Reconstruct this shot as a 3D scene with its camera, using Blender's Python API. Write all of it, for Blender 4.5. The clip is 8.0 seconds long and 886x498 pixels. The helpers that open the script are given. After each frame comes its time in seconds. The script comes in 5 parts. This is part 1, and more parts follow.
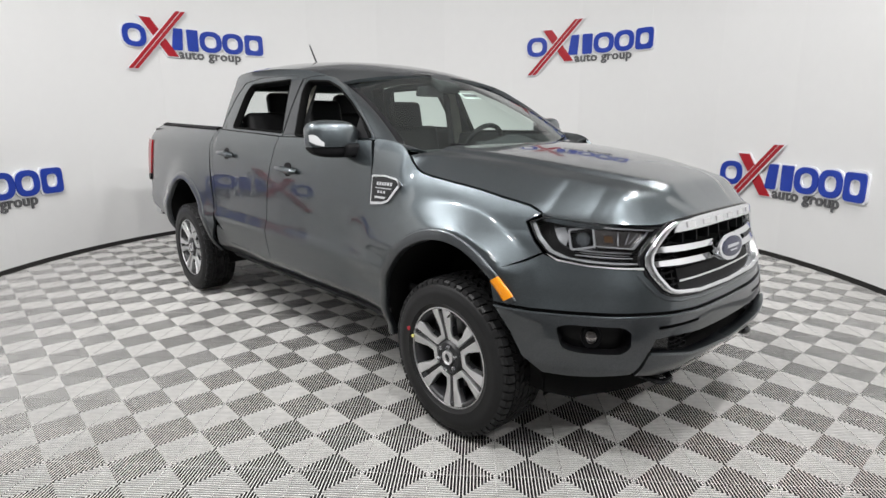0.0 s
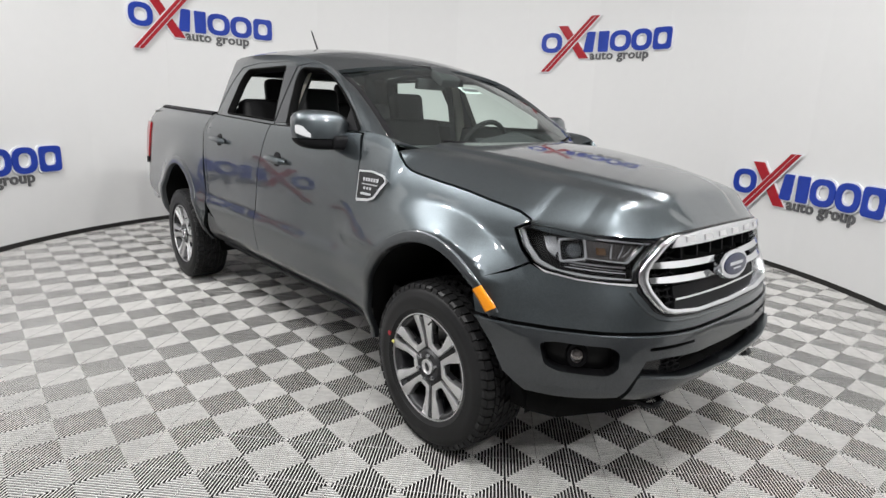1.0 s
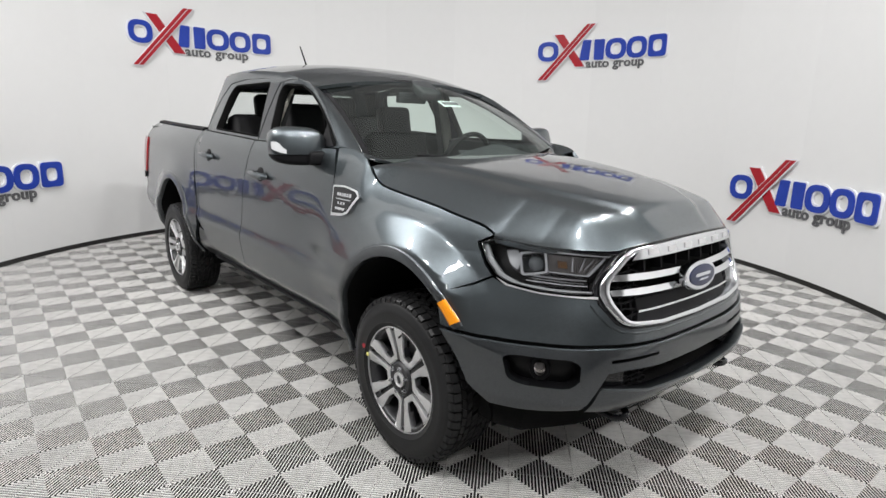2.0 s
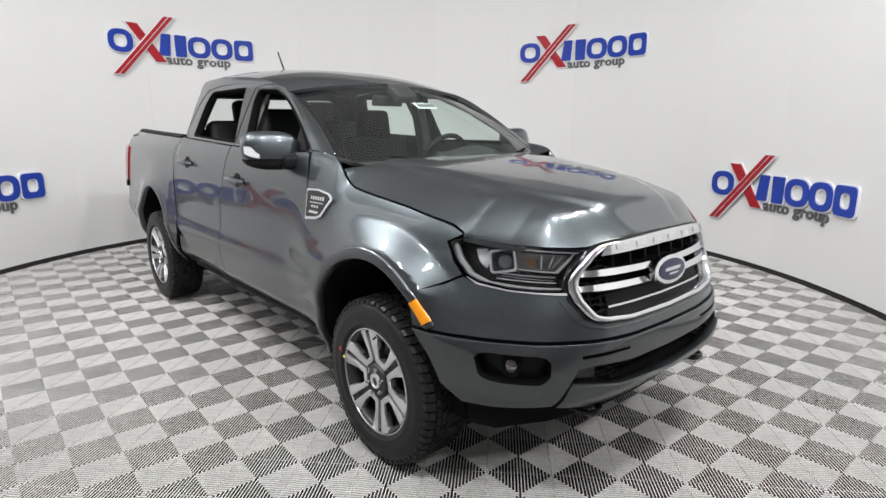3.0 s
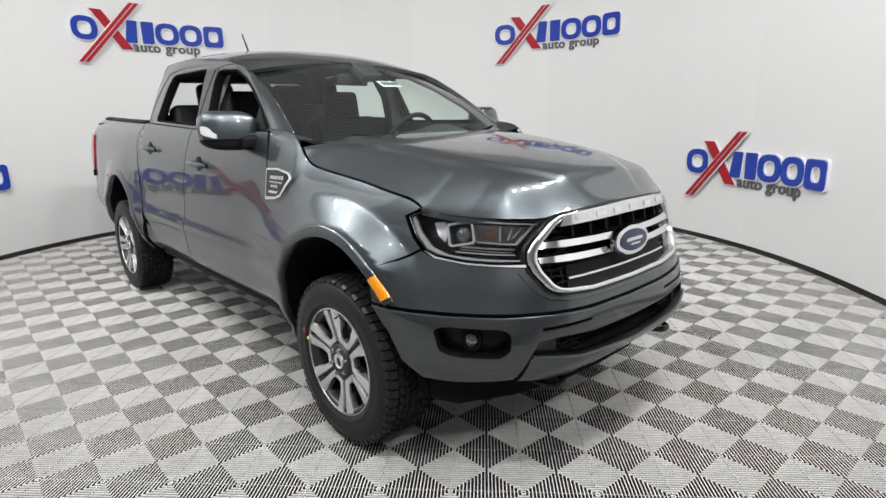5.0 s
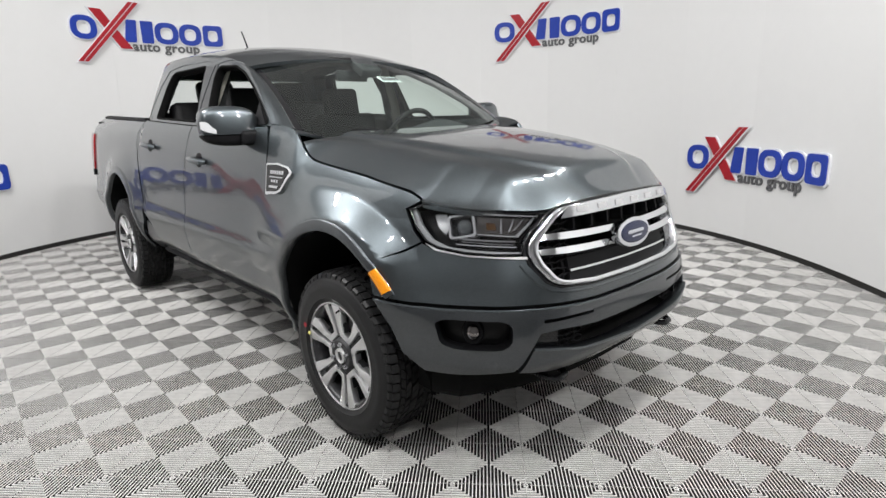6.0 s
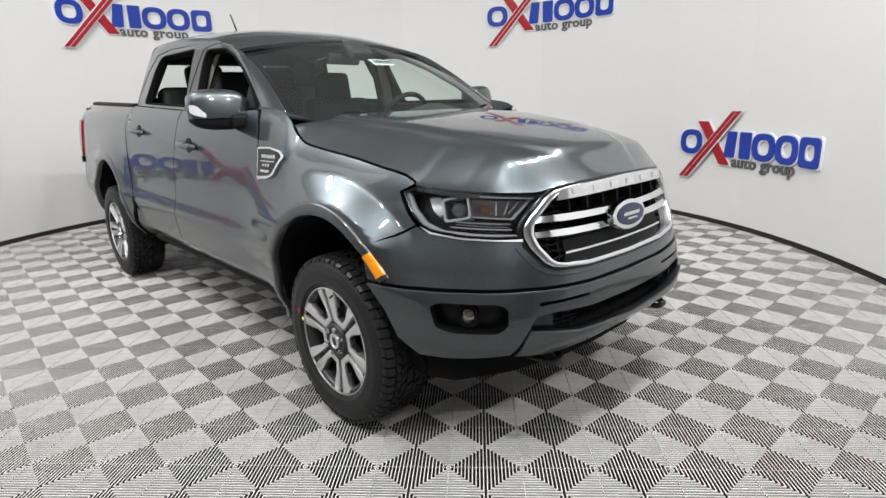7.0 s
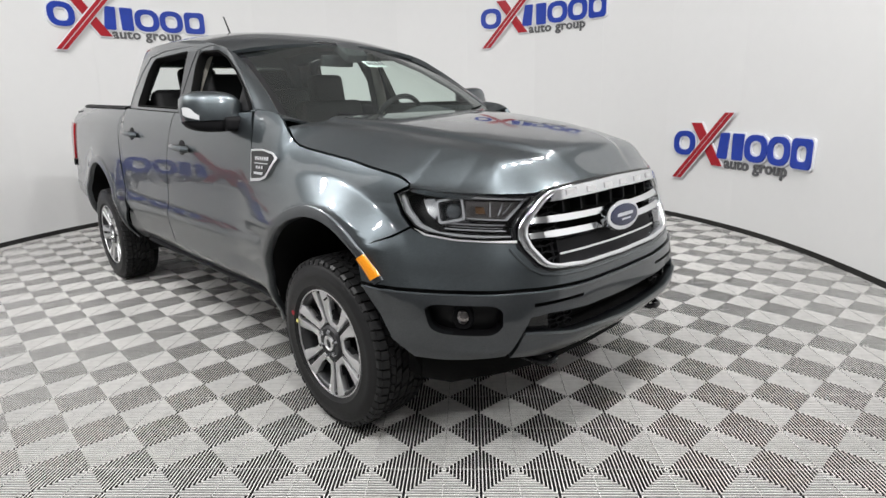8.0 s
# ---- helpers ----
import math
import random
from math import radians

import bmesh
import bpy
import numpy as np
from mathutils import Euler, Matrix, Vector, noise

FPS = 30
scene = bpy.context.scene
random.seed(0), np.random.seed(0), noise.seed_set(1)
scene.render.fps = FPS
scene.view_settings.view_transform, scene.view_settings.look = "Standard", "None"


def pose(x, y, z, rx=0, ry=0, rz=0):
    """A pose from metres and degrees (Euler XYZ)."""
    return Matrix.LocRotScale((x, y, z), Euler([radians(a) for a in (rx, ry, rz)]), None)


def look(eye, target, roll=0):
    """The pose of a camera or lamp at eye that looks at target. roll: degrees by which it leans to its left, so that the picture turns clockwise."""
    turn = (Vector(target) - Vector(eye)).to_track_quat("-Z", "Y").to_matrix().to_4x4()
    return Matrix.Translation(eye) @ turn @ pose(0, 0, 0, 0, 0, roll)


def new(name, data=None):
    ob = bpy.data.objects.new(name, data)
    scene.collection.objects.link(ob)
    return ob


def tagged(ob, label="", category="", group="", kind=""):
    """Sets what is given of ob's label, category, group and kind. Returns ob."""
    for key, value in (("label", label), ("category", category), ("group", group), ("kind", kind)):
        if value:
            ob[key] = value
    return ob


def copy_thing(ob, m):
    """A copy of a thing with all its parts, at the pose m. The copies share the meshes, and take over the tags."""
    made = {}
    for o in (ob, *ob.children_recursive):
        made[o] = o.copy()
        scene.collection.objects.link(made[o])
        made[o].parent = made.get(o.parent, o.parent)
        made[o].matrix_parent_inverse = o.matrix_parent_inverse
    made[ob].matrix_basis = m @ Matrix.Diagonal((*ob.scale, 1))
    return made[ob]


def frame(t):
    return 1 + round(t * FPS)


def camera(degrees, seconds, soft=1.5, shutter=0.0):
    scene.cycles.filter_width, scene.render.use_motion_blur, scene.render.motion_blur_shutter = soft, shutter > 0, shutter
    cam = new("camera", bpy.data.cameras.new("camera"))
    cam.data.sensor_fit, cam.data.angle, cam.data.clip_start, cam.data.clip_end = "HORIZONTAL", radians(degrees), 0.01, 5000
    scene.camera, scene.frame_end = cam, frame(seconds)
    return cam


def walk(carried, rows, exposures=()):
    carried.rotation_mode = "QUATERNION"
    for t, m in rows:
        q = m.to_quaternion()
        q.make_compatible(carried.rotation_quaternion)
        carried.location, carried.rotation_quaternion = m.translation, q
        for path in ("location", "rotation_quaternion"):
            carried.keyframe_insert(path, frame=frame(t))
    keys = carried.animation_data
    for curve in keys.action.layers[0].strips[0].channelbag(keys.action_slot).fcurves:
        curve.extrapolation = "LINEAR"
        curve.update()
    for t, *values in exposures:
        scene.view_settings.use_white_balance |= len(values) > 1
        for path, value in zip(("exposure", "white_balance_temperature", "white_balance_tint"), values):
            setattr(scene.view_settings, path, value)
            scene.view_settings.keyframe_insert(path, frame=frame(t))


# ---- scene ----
cam = camera(74.9, 8.0)
PATH = [
    (0, (-0.355, -0.13, 1.446), (-0.48, 1.816, 1.003), -0.3),
    (0.5, (-0.305, -0.037, 1.445), (-0.446, 1.902, 0.974), 1.0),
    (1, (-0.252, 0.03, 1.459), (-0.414, 1.967, 0.992), 2.1),
    (1.5, (-0.153, 0.03, 1.5), (-0.346, 1.968, 1.044), 1.9),
    (3, (0.022, 0.029, 1.486), (-0.162, 1.973, 1.054), -0.0),
    (3.5, (0.053, 0.032, 1.481), (-0.099, 1.974, 1.028), -0.1),
    (4, (0.104, 0.046, 1.463), (-0.025, 1.992, 1.019), -0.5),
    (4.5, (0.128, 0.061, 1.441), (-0.005, 2.001, 0.973), -0.8),
    (6, (0.126, 0.059, 1.394), (-0.015, 1.998, 0.926), -1.4),
    (6.5, (0.123, 0.067, 1.384), (-0.012, 2.002, 0.899), -1.4),
    (7, (0.119, 0.075, 1.372), (0.001, 2.006, 0.863), -1.6),
    (7.5, (0.121, 0.071, 1.369), (0.016, 2.001, 0.857), -1.7),
    (8, (0.121, 0.075, 1.369), (0.021, 2.008, 0.867), -1.7),
]
walk(cam, [(t, look(eye, target, roll)) for t, eye, target, roll in PATH])

# ---- light ----
scene.view_settings.exposure = 0.0
world = bpy.data.worlds.new("world")
world.use_nodes = True
world.node_tree.nodes["Background"].inputs[0].default_value = (0.9, 0.95, 1.0, 1)
world.node_tree.nodes["Background"].inputs[1].default_value = 0.05
scene.world = world

CX, CY, RAD = -0.953, 4.847, 3.912      # the round booth
LAMP_Z = 4.30
# azimuth round the booth's middle, radius and power of each strip lamp
LAMPS = [(200, 3.2, 56), (224, 3.3, 98), (241, 4.8, 54), (2, 3.2, 18), (342, 3.5, 30), (325, 3.6, 46), (306, 3.8, 64), (262, 4.6, 50), (286, 4.6, 62), (246, 6.8, 26), (294, 6.9, 48), (312, 6.6, 66)]
LAMP_POSES = []
for az, r, power in LAMPS:
    lamp = bpy.data.lights.new("booth_light", "AREA")
    lamp.shape, lamp.size, lamp.size_y = "RECTANGLE", 0.28, 0.20
    lamp.energy, lamp.color = power, (1.0, 0.992, 0.985)
    eye = Vector((CX + r * math.cos(radians(az)), CY + r * math.sin(radians(az)), LAMP_Z))
    LAMP_POSES.append(look(eye, (CX, CY - 1.2, -0.6 if r < 6 else -1.5)))
    new("booth_light", lamp).matrix_world = LAMP_POSES[-1]


# ---- materials ----
def material(name):
    m = bpy.data.materials.new(name)
    m.use_nodes = True
    return m, m.node_tree.nodes, m.node_tree.links, m.node_tree.nodes["Principled BSDF"]


def plain(name, color, rough=0.5, metal=0.0, coat=0.0, grain=0.0, scale=60.0, bump=0.0, spec=0.5, rough_var=0.0):
    """A surface with fine grain and large soft stains."""
    m, n, l, b = material(name)
    b.inputs["Base Color"].default_value = (*color, 1)
    b.inputs["Roughness"].default_value, b.inputs["Metallic"].default_value = rough, metal
    b.inputs["Coat Weight"].default_value, b.inputs["Coat Roughness"].default_value = coat, 0.04
    b.inputs["Specular IOR Level"].default_value = spec
    if grain or bump or rough_var:
        co = n.new("ShaderNodeTexCoord")
        fine = n.new("ShaderNodeTexNoise")
        fine.inputs["Scale"].default_value, fine.inputs["Detail"].default_value = scale, 4
        l.new(co.outputs["Object"], fine.inputs["Vector"])
        big = n.new("ShaderNodeTexNoise")
        big.inputs["Scale"].default_value, big.inputs["Detail"].default_value = scale / 18, 3
        l.new(co.outputs["Object"], big.inputs["Vector"])
        both = n.new("ShaderNodeMath"); both.operation = "ADD"
        l.new(fine.outputs[0], both.inputs[0]); l.new(big.outputs[0], both.inputs[1])
        if grain:
            ramp = n.new("ShaderNodeMapRange")
            ramp.inputs["From Min"].default_value, ramp.inputs["From Max"].default_value = 0.6, 1.4
            ramp.inputs["To Min"].default_value, ramp.inputs["To Max"].default_value = 1 - grain, 1 + grain
            l.new(both.outputs[0], ramp.inputs["Value"])
            mul = n.new("ShaderNodeVectorMath"); mul.operation = "SCALE"
            mul.inputs[0].default_value = color
            l.new(ramp.outputs[0], mul.inputs["Scale"])
            l.new(mul.outputs[0], b.inputs["Base Color"])
        if rough_var:
            rr = n.new("ShaderNodeMapRange")
            rr.inputs["From Min"].default_value, rr.inputs["From Max"].default_value = 0.6, 1.4
            rr.inputs["To Min"].default_value, rr.inputs["To Max"].default_value = max(0.02, rough - rough_var), rough + rough_var
            l.new(both.outputs[0], rr.inputs["Value"]); l.new(rr.outputs[0], b.inputs["Roughness"])
        if bump:
            bp = n.new("ShaderNodeBump")
            bp.inputs["Strength"].default_value, bp.inputs["Distance"].default_value = bump, 0.002
            l.new(fine.outputs[0], bp.inputs["Height"]); l.new(bp.outputs[0], b.inputs["Normal"])
    return m


def glass(name, tint, gloss_rough=0.0, haze=0.0):
    """A pane: it lets light through with a tint and mirrors by its angle."""
    m = bpy.data.materials.new(name)
    m.use_nodes = True
    n, l = m.node_tree.nodes, m.node_tree.links
    n.remove(n["Principled BSDF"])
    tr, gl, mix, lw, p5, ma = (n.new("ShaderNode" + k) for k in ("BsdfTransparent", "BsdfGlossy", "MixShader", "LayerWeight", "Math", "Math"))
    tr.inputs[0].default_value = (*tint, 1)
    gl.inputs["Roughness"].default_value = gloss_rough
    p5.operation, ma.operation = "POWER", "MULTIPLY_ADD"
    p5.inputs[1].default_value, ma.inputs[1].default_value, ma.inputs[2].default_value = 5, 0.94, 0.06
    l.new(lw.outputs["Facing"], p5.inputs[0]); l.new(p5.outputs[0], ma.inputs[0])
    # a faint pale diffuse layer stands in for reflections on the pane
    film, veil = n.new("ShaderNodeMixShader"), n.new("ShaderNodeBsdfDiffuse")
    film.inputs[0].default_value, veil.inputs[0].default_value = haze, (0.72, 0.80, 0.77, 1)
    l.new(tr.outputs[0], film.inputs[1]); l.new(veil.outputs[0], film.inputs[2])
    l.new(ma.outputs[0], mix.inputs[0]); l.new(film.outputs[0], mix.inputs[1]); l.new(gl.outputs[0], mix.inputs[2])
    l.new(mix.outputs[0], n["Material Output"].inputs[0])
    return m


def metallic_paint(name, color, flake, rough=0.32, coat=1.0, coat_rough=0.02):
    m, n, l, b = material(name)
    co, vor = n.new("ShaderNodeTexCoord"), n.new("ShaderNodeTexVoronoi")
    vor.inputs["Scale"].default_value = 900
    l.new(co.outputs["Object"], vor.inputs["Vector"])
    ramp = n.new("ShaderNodeMapRange")
    ramp.inputs["To Min"].default_value, ramp.inputs["To Max"].default_value = 1 - flake, 1 + flake
    sep = n.new("ShaderNodeSeparateColor")
    l.new(vor.outputs["Color"], sep.inputs[0]); l.new(sep.outputs[0], ramp.inputs["Value"])
    mul = n.new("ShaderNodeVectorMath"); mul.operation = "SCALE"
    mul.inputs[0].default_value = color
    l.new(ramp.outputs[0], mul.inputs["Scale"]); l.new(mul.outputs[0], b.inputs["Base Color"])
    b.inputs["Metallic"].default_value, b.inputs["Roughness"].default_value = 0.95, rough
    b.inputs["Coat Weight"].default_value, b.inputs["Coat Roughness"].default_value = coat, coat_rough
    peel = n.new("ShaderNodeTexNoise"); peel.inputs["Scale"].default_value = 90
    l.new(co.outputs["Object"], peel.inputs["Vector"])
    bp = n.new("ShaderNodeBump"); bp.inputs["Strength"].default_value, bp.inputs["Distance"].default_value = 0.02, 0.001
    l.new(peel.outputs[0], bp.inputs["Height"]); l.new(bp.outputs[0], b.inputs["Coat Normal"])
    return m


PAINT = metallic_paint("grey_metallic_paint", (0.0815, 0.0945, 0.1025), 0.35, 0.36)
PAINT_SATIN = metallic_paint("grey_bumper_paint", (0.0745, 0.0815, 0.0885), 0.3, 0.36, 1.0, 0.04)
PILLAR = plain("pillar_cover", (0.035, 0.037, 0.04), 0.32, grain=0.12, scale=200)
BLACK = plain("black_plastic", (0.008, 0.008, 0.009), 0.55, grain=0.2, scale=200, bump=0.1, spec=0.13)
LINER = plain("wheel_liner", (0.005, 0.005, 0.005), 0.9, grain=0.3, scale=80, spec=0.15)
POCKET = plain("pocket_black", (0.004, 0.004, 0.0045), 0.3, spec=0.25)
GLOSS_BLACK = plain("gloss_black", (0.006, 0.006, 0.007), 0.12)
RUBBER = plain("tyre_rubber", (0.0115, 0.0115, 0.012), 0.46, grain=0.3, scale=90, bump=0.15, rough_var=0.1, spec=0.28)
SEAL = plain("seal_rubber", (0.005, 0.005, 0.005), 0.8, spec=0.05)
CHROME = plain("chrome", (0.76, 0.77, 0.79), 0.10, 1.0, rough_var=0.03, scale=30)
MACHINED = plain("machined_alloy", (0.82, 0.82, 0.83), 0.34, 1.0, grain=0.06, scale=120, rough_var=0.06)
ALLOY_DARK = plain("painted_alloy", (0.022, 0.022, 0.024), 0.38, 0.3, grain=0.1, scale=90)
STEEL = plain("brake_steel", (0.10, 0.10, 0.10), 0.4, 1.0, grain=0.2, scale=70)
CAST = plain("frame_steel", (0.015, 0.015, 0.016), 0.6, 0.2, grain=0.3, scale=50)
AMBER = plain("amber_lens", (0.78, 0.27, 0.010), 0.18, grain=0.12, scale=160)
RED_LENS = plain("red_lens", (0.34, 0.008, 0.014), 0.12, coat=0.6)
BLUE_BADGE = plain("blue_enamel", (0.005, 0.010, 0.045), 0.15, coat=0.2)
SILVER = plain("silver_print", (0.65, 0.66, 0.68), 0.25, 0.8)
LEATHER = plain("black_leather", (0.011, 0.011, 0.012), 0.55, grain=0.2, scale=120, bump=0.25, spec=0.25)
HEADLINER = plain("headliner_fabric", (0.20, 0.19, 0.175), 0.9, grain=0.08, scale=120)
TRIM_LIGHT = plain("light_trim", (0.50, 0.47, 0.42), 0.8, grain=0.08, scale=120)
DASH = plain("dash_plastic", (0.03, 0.032, 0.034), 0.6, grain=0.2, scale=150, bump=0.2)
WHITE_PAPER = plain("white_paper", (0.75, 0.82, 0.80), 0.6, grain=0.04, scale=90)
WS_GLASS = glass("windshield_glass", (0.74, 0.86, 0.80), haze=0.010)
SIDE_GLASS = glass("side_glass", (0.86, 0.90, 0.88))
LAMP_GLASS = glass("lamp_lens", (0.93, 0.94, 0.95))
WALL = plain("booth_wall_paint", (0.76, 0.76, 0.757), 0.62, grain=0.012, scale=9, bump=0.03)
CEIL = plain("ceiling_paint", (0.6, 0.6, 0.6), 0.9, grain=0.02, scale=8)
ROOM = plain("shop_wall_paint", (0.50, 0.50, 0.505), 0.8, grain=0.1, scale=6)
BASE_TRIM = plain("black_base_trim", (0.012, 0.011, 0.010), 0.6, grain=0.3, scale=25)
TILE = plain("grey_tile_plastic", (0.680, 0.671, 0.650), 0.34, grain=0.16, scale=26, rough_var=0.1)
n, l = WALL.node_tree.nodes, WALL.node_tree.links
info, tone, mul = n.new("ShaderNodeObjectInfo"), n.new("ShaderNodeMapRange"), n.new("ShaderNodeVectorMath")
mul.operation = "SCALE"
tone.inputs["To Min"].default_value, tone.inputs["To Max"].default_value = 0.97, 1.0
old = n["Principled BSDF"].inputs["Base Color"].links[0].from_socket
l.new(info.outputs["Random"], tone.inputs["Value"]); l.new(old, mul.inputs[0]); l.new(tone.outputs[0], mul.inputs["Scale"])
l.new(mul.outputs[0], n["Principled BSDF"].inputs["Base Color"])
n, l = TILE.node_tree.nodes, TILE.node_tree.links
info, geo, add, tone, mul = (n.new("ShaderNode" + k) for k in ("ObjectInfo", "NewGeometry", "Math", "MapRange", "VectorMath"))
add.operation, mul.operation = "ADD", "SCALE"
tone.inputs["From Max"].default_value, tone.inputs["To Min"].default_value, tone.inputs["To Max"].default_value = 2.0, 0.90, 1.10
old = n["Principled BSDF"].inputs["Base Color"].links[0].from_socket
l.new(info.outputs["Random"], add.inputs[0]); l.new(geo.outputs["Random Per Island"], add.inputs[1]); l.new(add.outputs[0], tone.inputs["Value"])
l.new(old, mul.inputs[0]); l.new(tone.outputs[0], mul.inputs["Scale"]); l.new(mul.outputs[0], n["Principled BSDF"].inputs["Base Color"])
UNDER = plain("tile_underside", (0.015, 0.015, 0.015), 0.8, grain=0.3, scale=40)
# dark colour standing in for shade on the lower groove walls
GROOVE_SHADE = plain("groove_shade", (0.018, 0.017, 0.016), 0.8, grain=0.3, scale=60)
SIGN_BLUE = plain("blue_sign_face", (0.014, 0.045, 0.34), 0.45, grain=0.14, scale=14, spec=0.3)
SIGN_RED = plain("red_sign_face", (0.36, 0.010, 0.020), 0.45, grain=0.12, scale=14, spec=0.3)
SIGN_GREY = plain("grey_sign_face", (0.10, 0.10, 0.105), 0.4, grain=0.08, scale=14)
SIGN_WHITE = plain("white_sign_edge", (0.76, 0.77, 0.80), 0.35)

# ---- building tools ----
def link(name, me, mat, parent=None, label="", smooth=False):
    if mat is not None:
        me.materials.clear(); me.materials.append(mat)
    ob = new(name, me)
    if parent is not None:
        ob.parent = parent
    if label:
        tagged(ob, label)
    if smooth:
        for p in me.polygons:
            p.use_smooth = True
    return ob


def part(name, bm, mat, parent=None, label="", smooth=True, angle=35):
    """Links a bmesh as one mesh object under a thing or a part."""
    bmesh.ops.recalc_face_normals(bm, faces=bm.faces)
    me = bpy.data.meshes.new(name)
    bm.to_mesh(me); bm.free()
    if smooth:
        for p in me.polygons:
            p.use_smooth = True
        me.set_sharp_from_angle(angle=radians(angle))
    return link(name, me, mat, parent, label)


def box(sx, sy, sz, at=(0, 0, 0), bevel=0.0, segs=2, turn=(0, 0, 0), bm=None):
    b = bmesh.new()
    bmesh.ops.create_cube(b, size=1, matrix=Matrix.Diagonal((sx, sy, sz, 1)))
    if bevel:
        bmesh.ops.bevel(b, geom=list(b.edges), offset=bevel, segments=segs, affect="EDGES", profile=0.6)
    bmesh.ops.transform(b, matrix=pose(*at, *turn), verts=b.verts)
    return join(bm, b)


def join(bm, b):
    if bm is None:
        return b
    me = bpy.data.meshes.new("tmp")
    b.to_mesh(me); b.free()
    bm.from_mesh(me)
    bpy.data.meshes.remove(me)
    return bm


def lathe(profile, segs=48, axis="y", at=(0, 0, 0), closed=False, bm=None):
    """Turns a profile of (radius, height) round an axis."""
    b = bmesh.new()
    rings = []
    for i in range(segs):
        a = 2 * math.pi * i / segs
        c, s = math.cos(a), math.sin(a)
        ring = []
        for r, h in profile:
            p = (r * c, h, r * s) if axis == "y" else (r * c, r * s, h) if axis == "z" else (h, r * c, r * s)
            ring.append(b.verts.new(Vector(p) + Vector(at)))
        rings.append(ring)
    m = len(profile)
    for i in range(segs):
        p, q = rings[i], rings[(i + 1) % segs]
        for j in range(m if closed else m - 1):
            k = (j + 1) % m
            b.faces.new((p[j], q[j], q[k], p[k]))
    bmesh.ops.remove_doubles(b, verts=b.verts, dist=1e-6)
    return join(bm, b)


def tube(points, radius, sides=8, caps=True, bm=None, flat=1.0):
    """A round rod along points."""
    b = bmesh.new()
    pts = [Vector(p) for p in points]
    rings, side = [], None
    for i, p in enumerate(pts):
        d = (pts[min(i + 1, len(pts) - 1)] - pts[max(i - 1, 0)]).normalized()
        side = (side - d * side.dot(d)) if side is not None else d.orthogonal()
        side.normalize()
        up = d.cross(side)
        r = radius[i] if isinstance(radius, (list, tuple)) else radius
        rings.append([b.verts.new(p + side * (r * math.cos(2 * math.pi * k / sides)) + up * (flat * r * math.sin(2 * math.pi * k / sides))) for k in range(sides)])
    for p, q in zip(rings, rings[1:]):
        for k in range(sides):
            b.faces.new((p[k], p[(k + 1) % sides], q[(k + 1) % sides], q[k]))
    if caps:
        b.faces.new(rings[0]); b.faces.new(list(reversed(rings[-1])))
    return join(bm, b)


def prism(poly, depth, bevel=0.0, bm=None, m=Matrix(), segs=2):
    """A plate of this outline in x, z, from y 0 back to y depth, with its front edge rounded."""
    b = bmesh.new()
    front = b.faces.new([b.verts.new((x, 0, z)) for x, z in poly])
    rim = list(front.edges)
    out = bmesh.ops.extrude_face_region(b, geom=[front])
    bmesh.ops.translate(b, vec=(0, depth, 0), verts=[v for v in out["geom"] if isinstance(v, bmesh.types.BMVert)])
    if bevel:
        bmesh.ops.bevel(b, geom=[e for e in rim if e.is_valid], offset=bevel, segments=segs, affect="EDGES", profile=0.6)
    bmesh.ops.triangulate(b, faces=[f for f in b.faces if len(f.verts) > 4])
    bmesh.ops.transform(b, matrix=m, verts=b.verts)
    return join(bm, b)


def area2(poly):
    return sum(a[0] * b[1] - b[0] * a[1] for a, b in zip(poly, poly[1:] + poly[:1]))


def inset(poly, d):
    """The outline drawn in by d."""
    poly = [Vector(p) for p in poly]
    s = 1 if area2(poly) > 0 else -1
    out = []
    for i, p in enumerate(poly):
        a, c = poly[i - 1], poly[(i + 1) % len(poly)]
        e, f = (p - a).normalized(), (c - p).normalized()
        n1, n2 = Vector((-e.y, e.x)) * s, Vector((-f.y, f.x)) * s
        n = n1 + n2
        k = n.length_squared
        n = n * (2 * d / k) if k > 0.4 else n1 * d
        out.append((p.x + n.x, p.y + n.y))
    return out


def inside(p, poly):
    hit = False
    for (ax, ay), (bx, by) in zip(poly, poly[1:] + poly[:1]):
        if (ay > p[1]) != (by > p[1]) and p[0] < (bx - ax) * (p[1] - ay) / (by - ay) + ax:
            hit = not hit
    return hit


def rounded(poly, r, n=4):
    """The outline with its corners rounded."""
    out = []
    for i, p in enumerate(poly):
        p, a, c = Vector(p), Vector(poly[i - 1]), Vector(poly[(i + 1) % len(poly)])
        k = min(r, (a - p).length * 0.45, (c - p).length * 0.45)
        s, e = p + (a - p).normalized() * k, p + (c - p).normalized() * k
        for j in range(n + 1):
            t = j / n
            q = s * (1 - t) ** 2 + p * 2 * t * (1 - t) + e * t * t
            out.append((q.x, q.y))
    return out


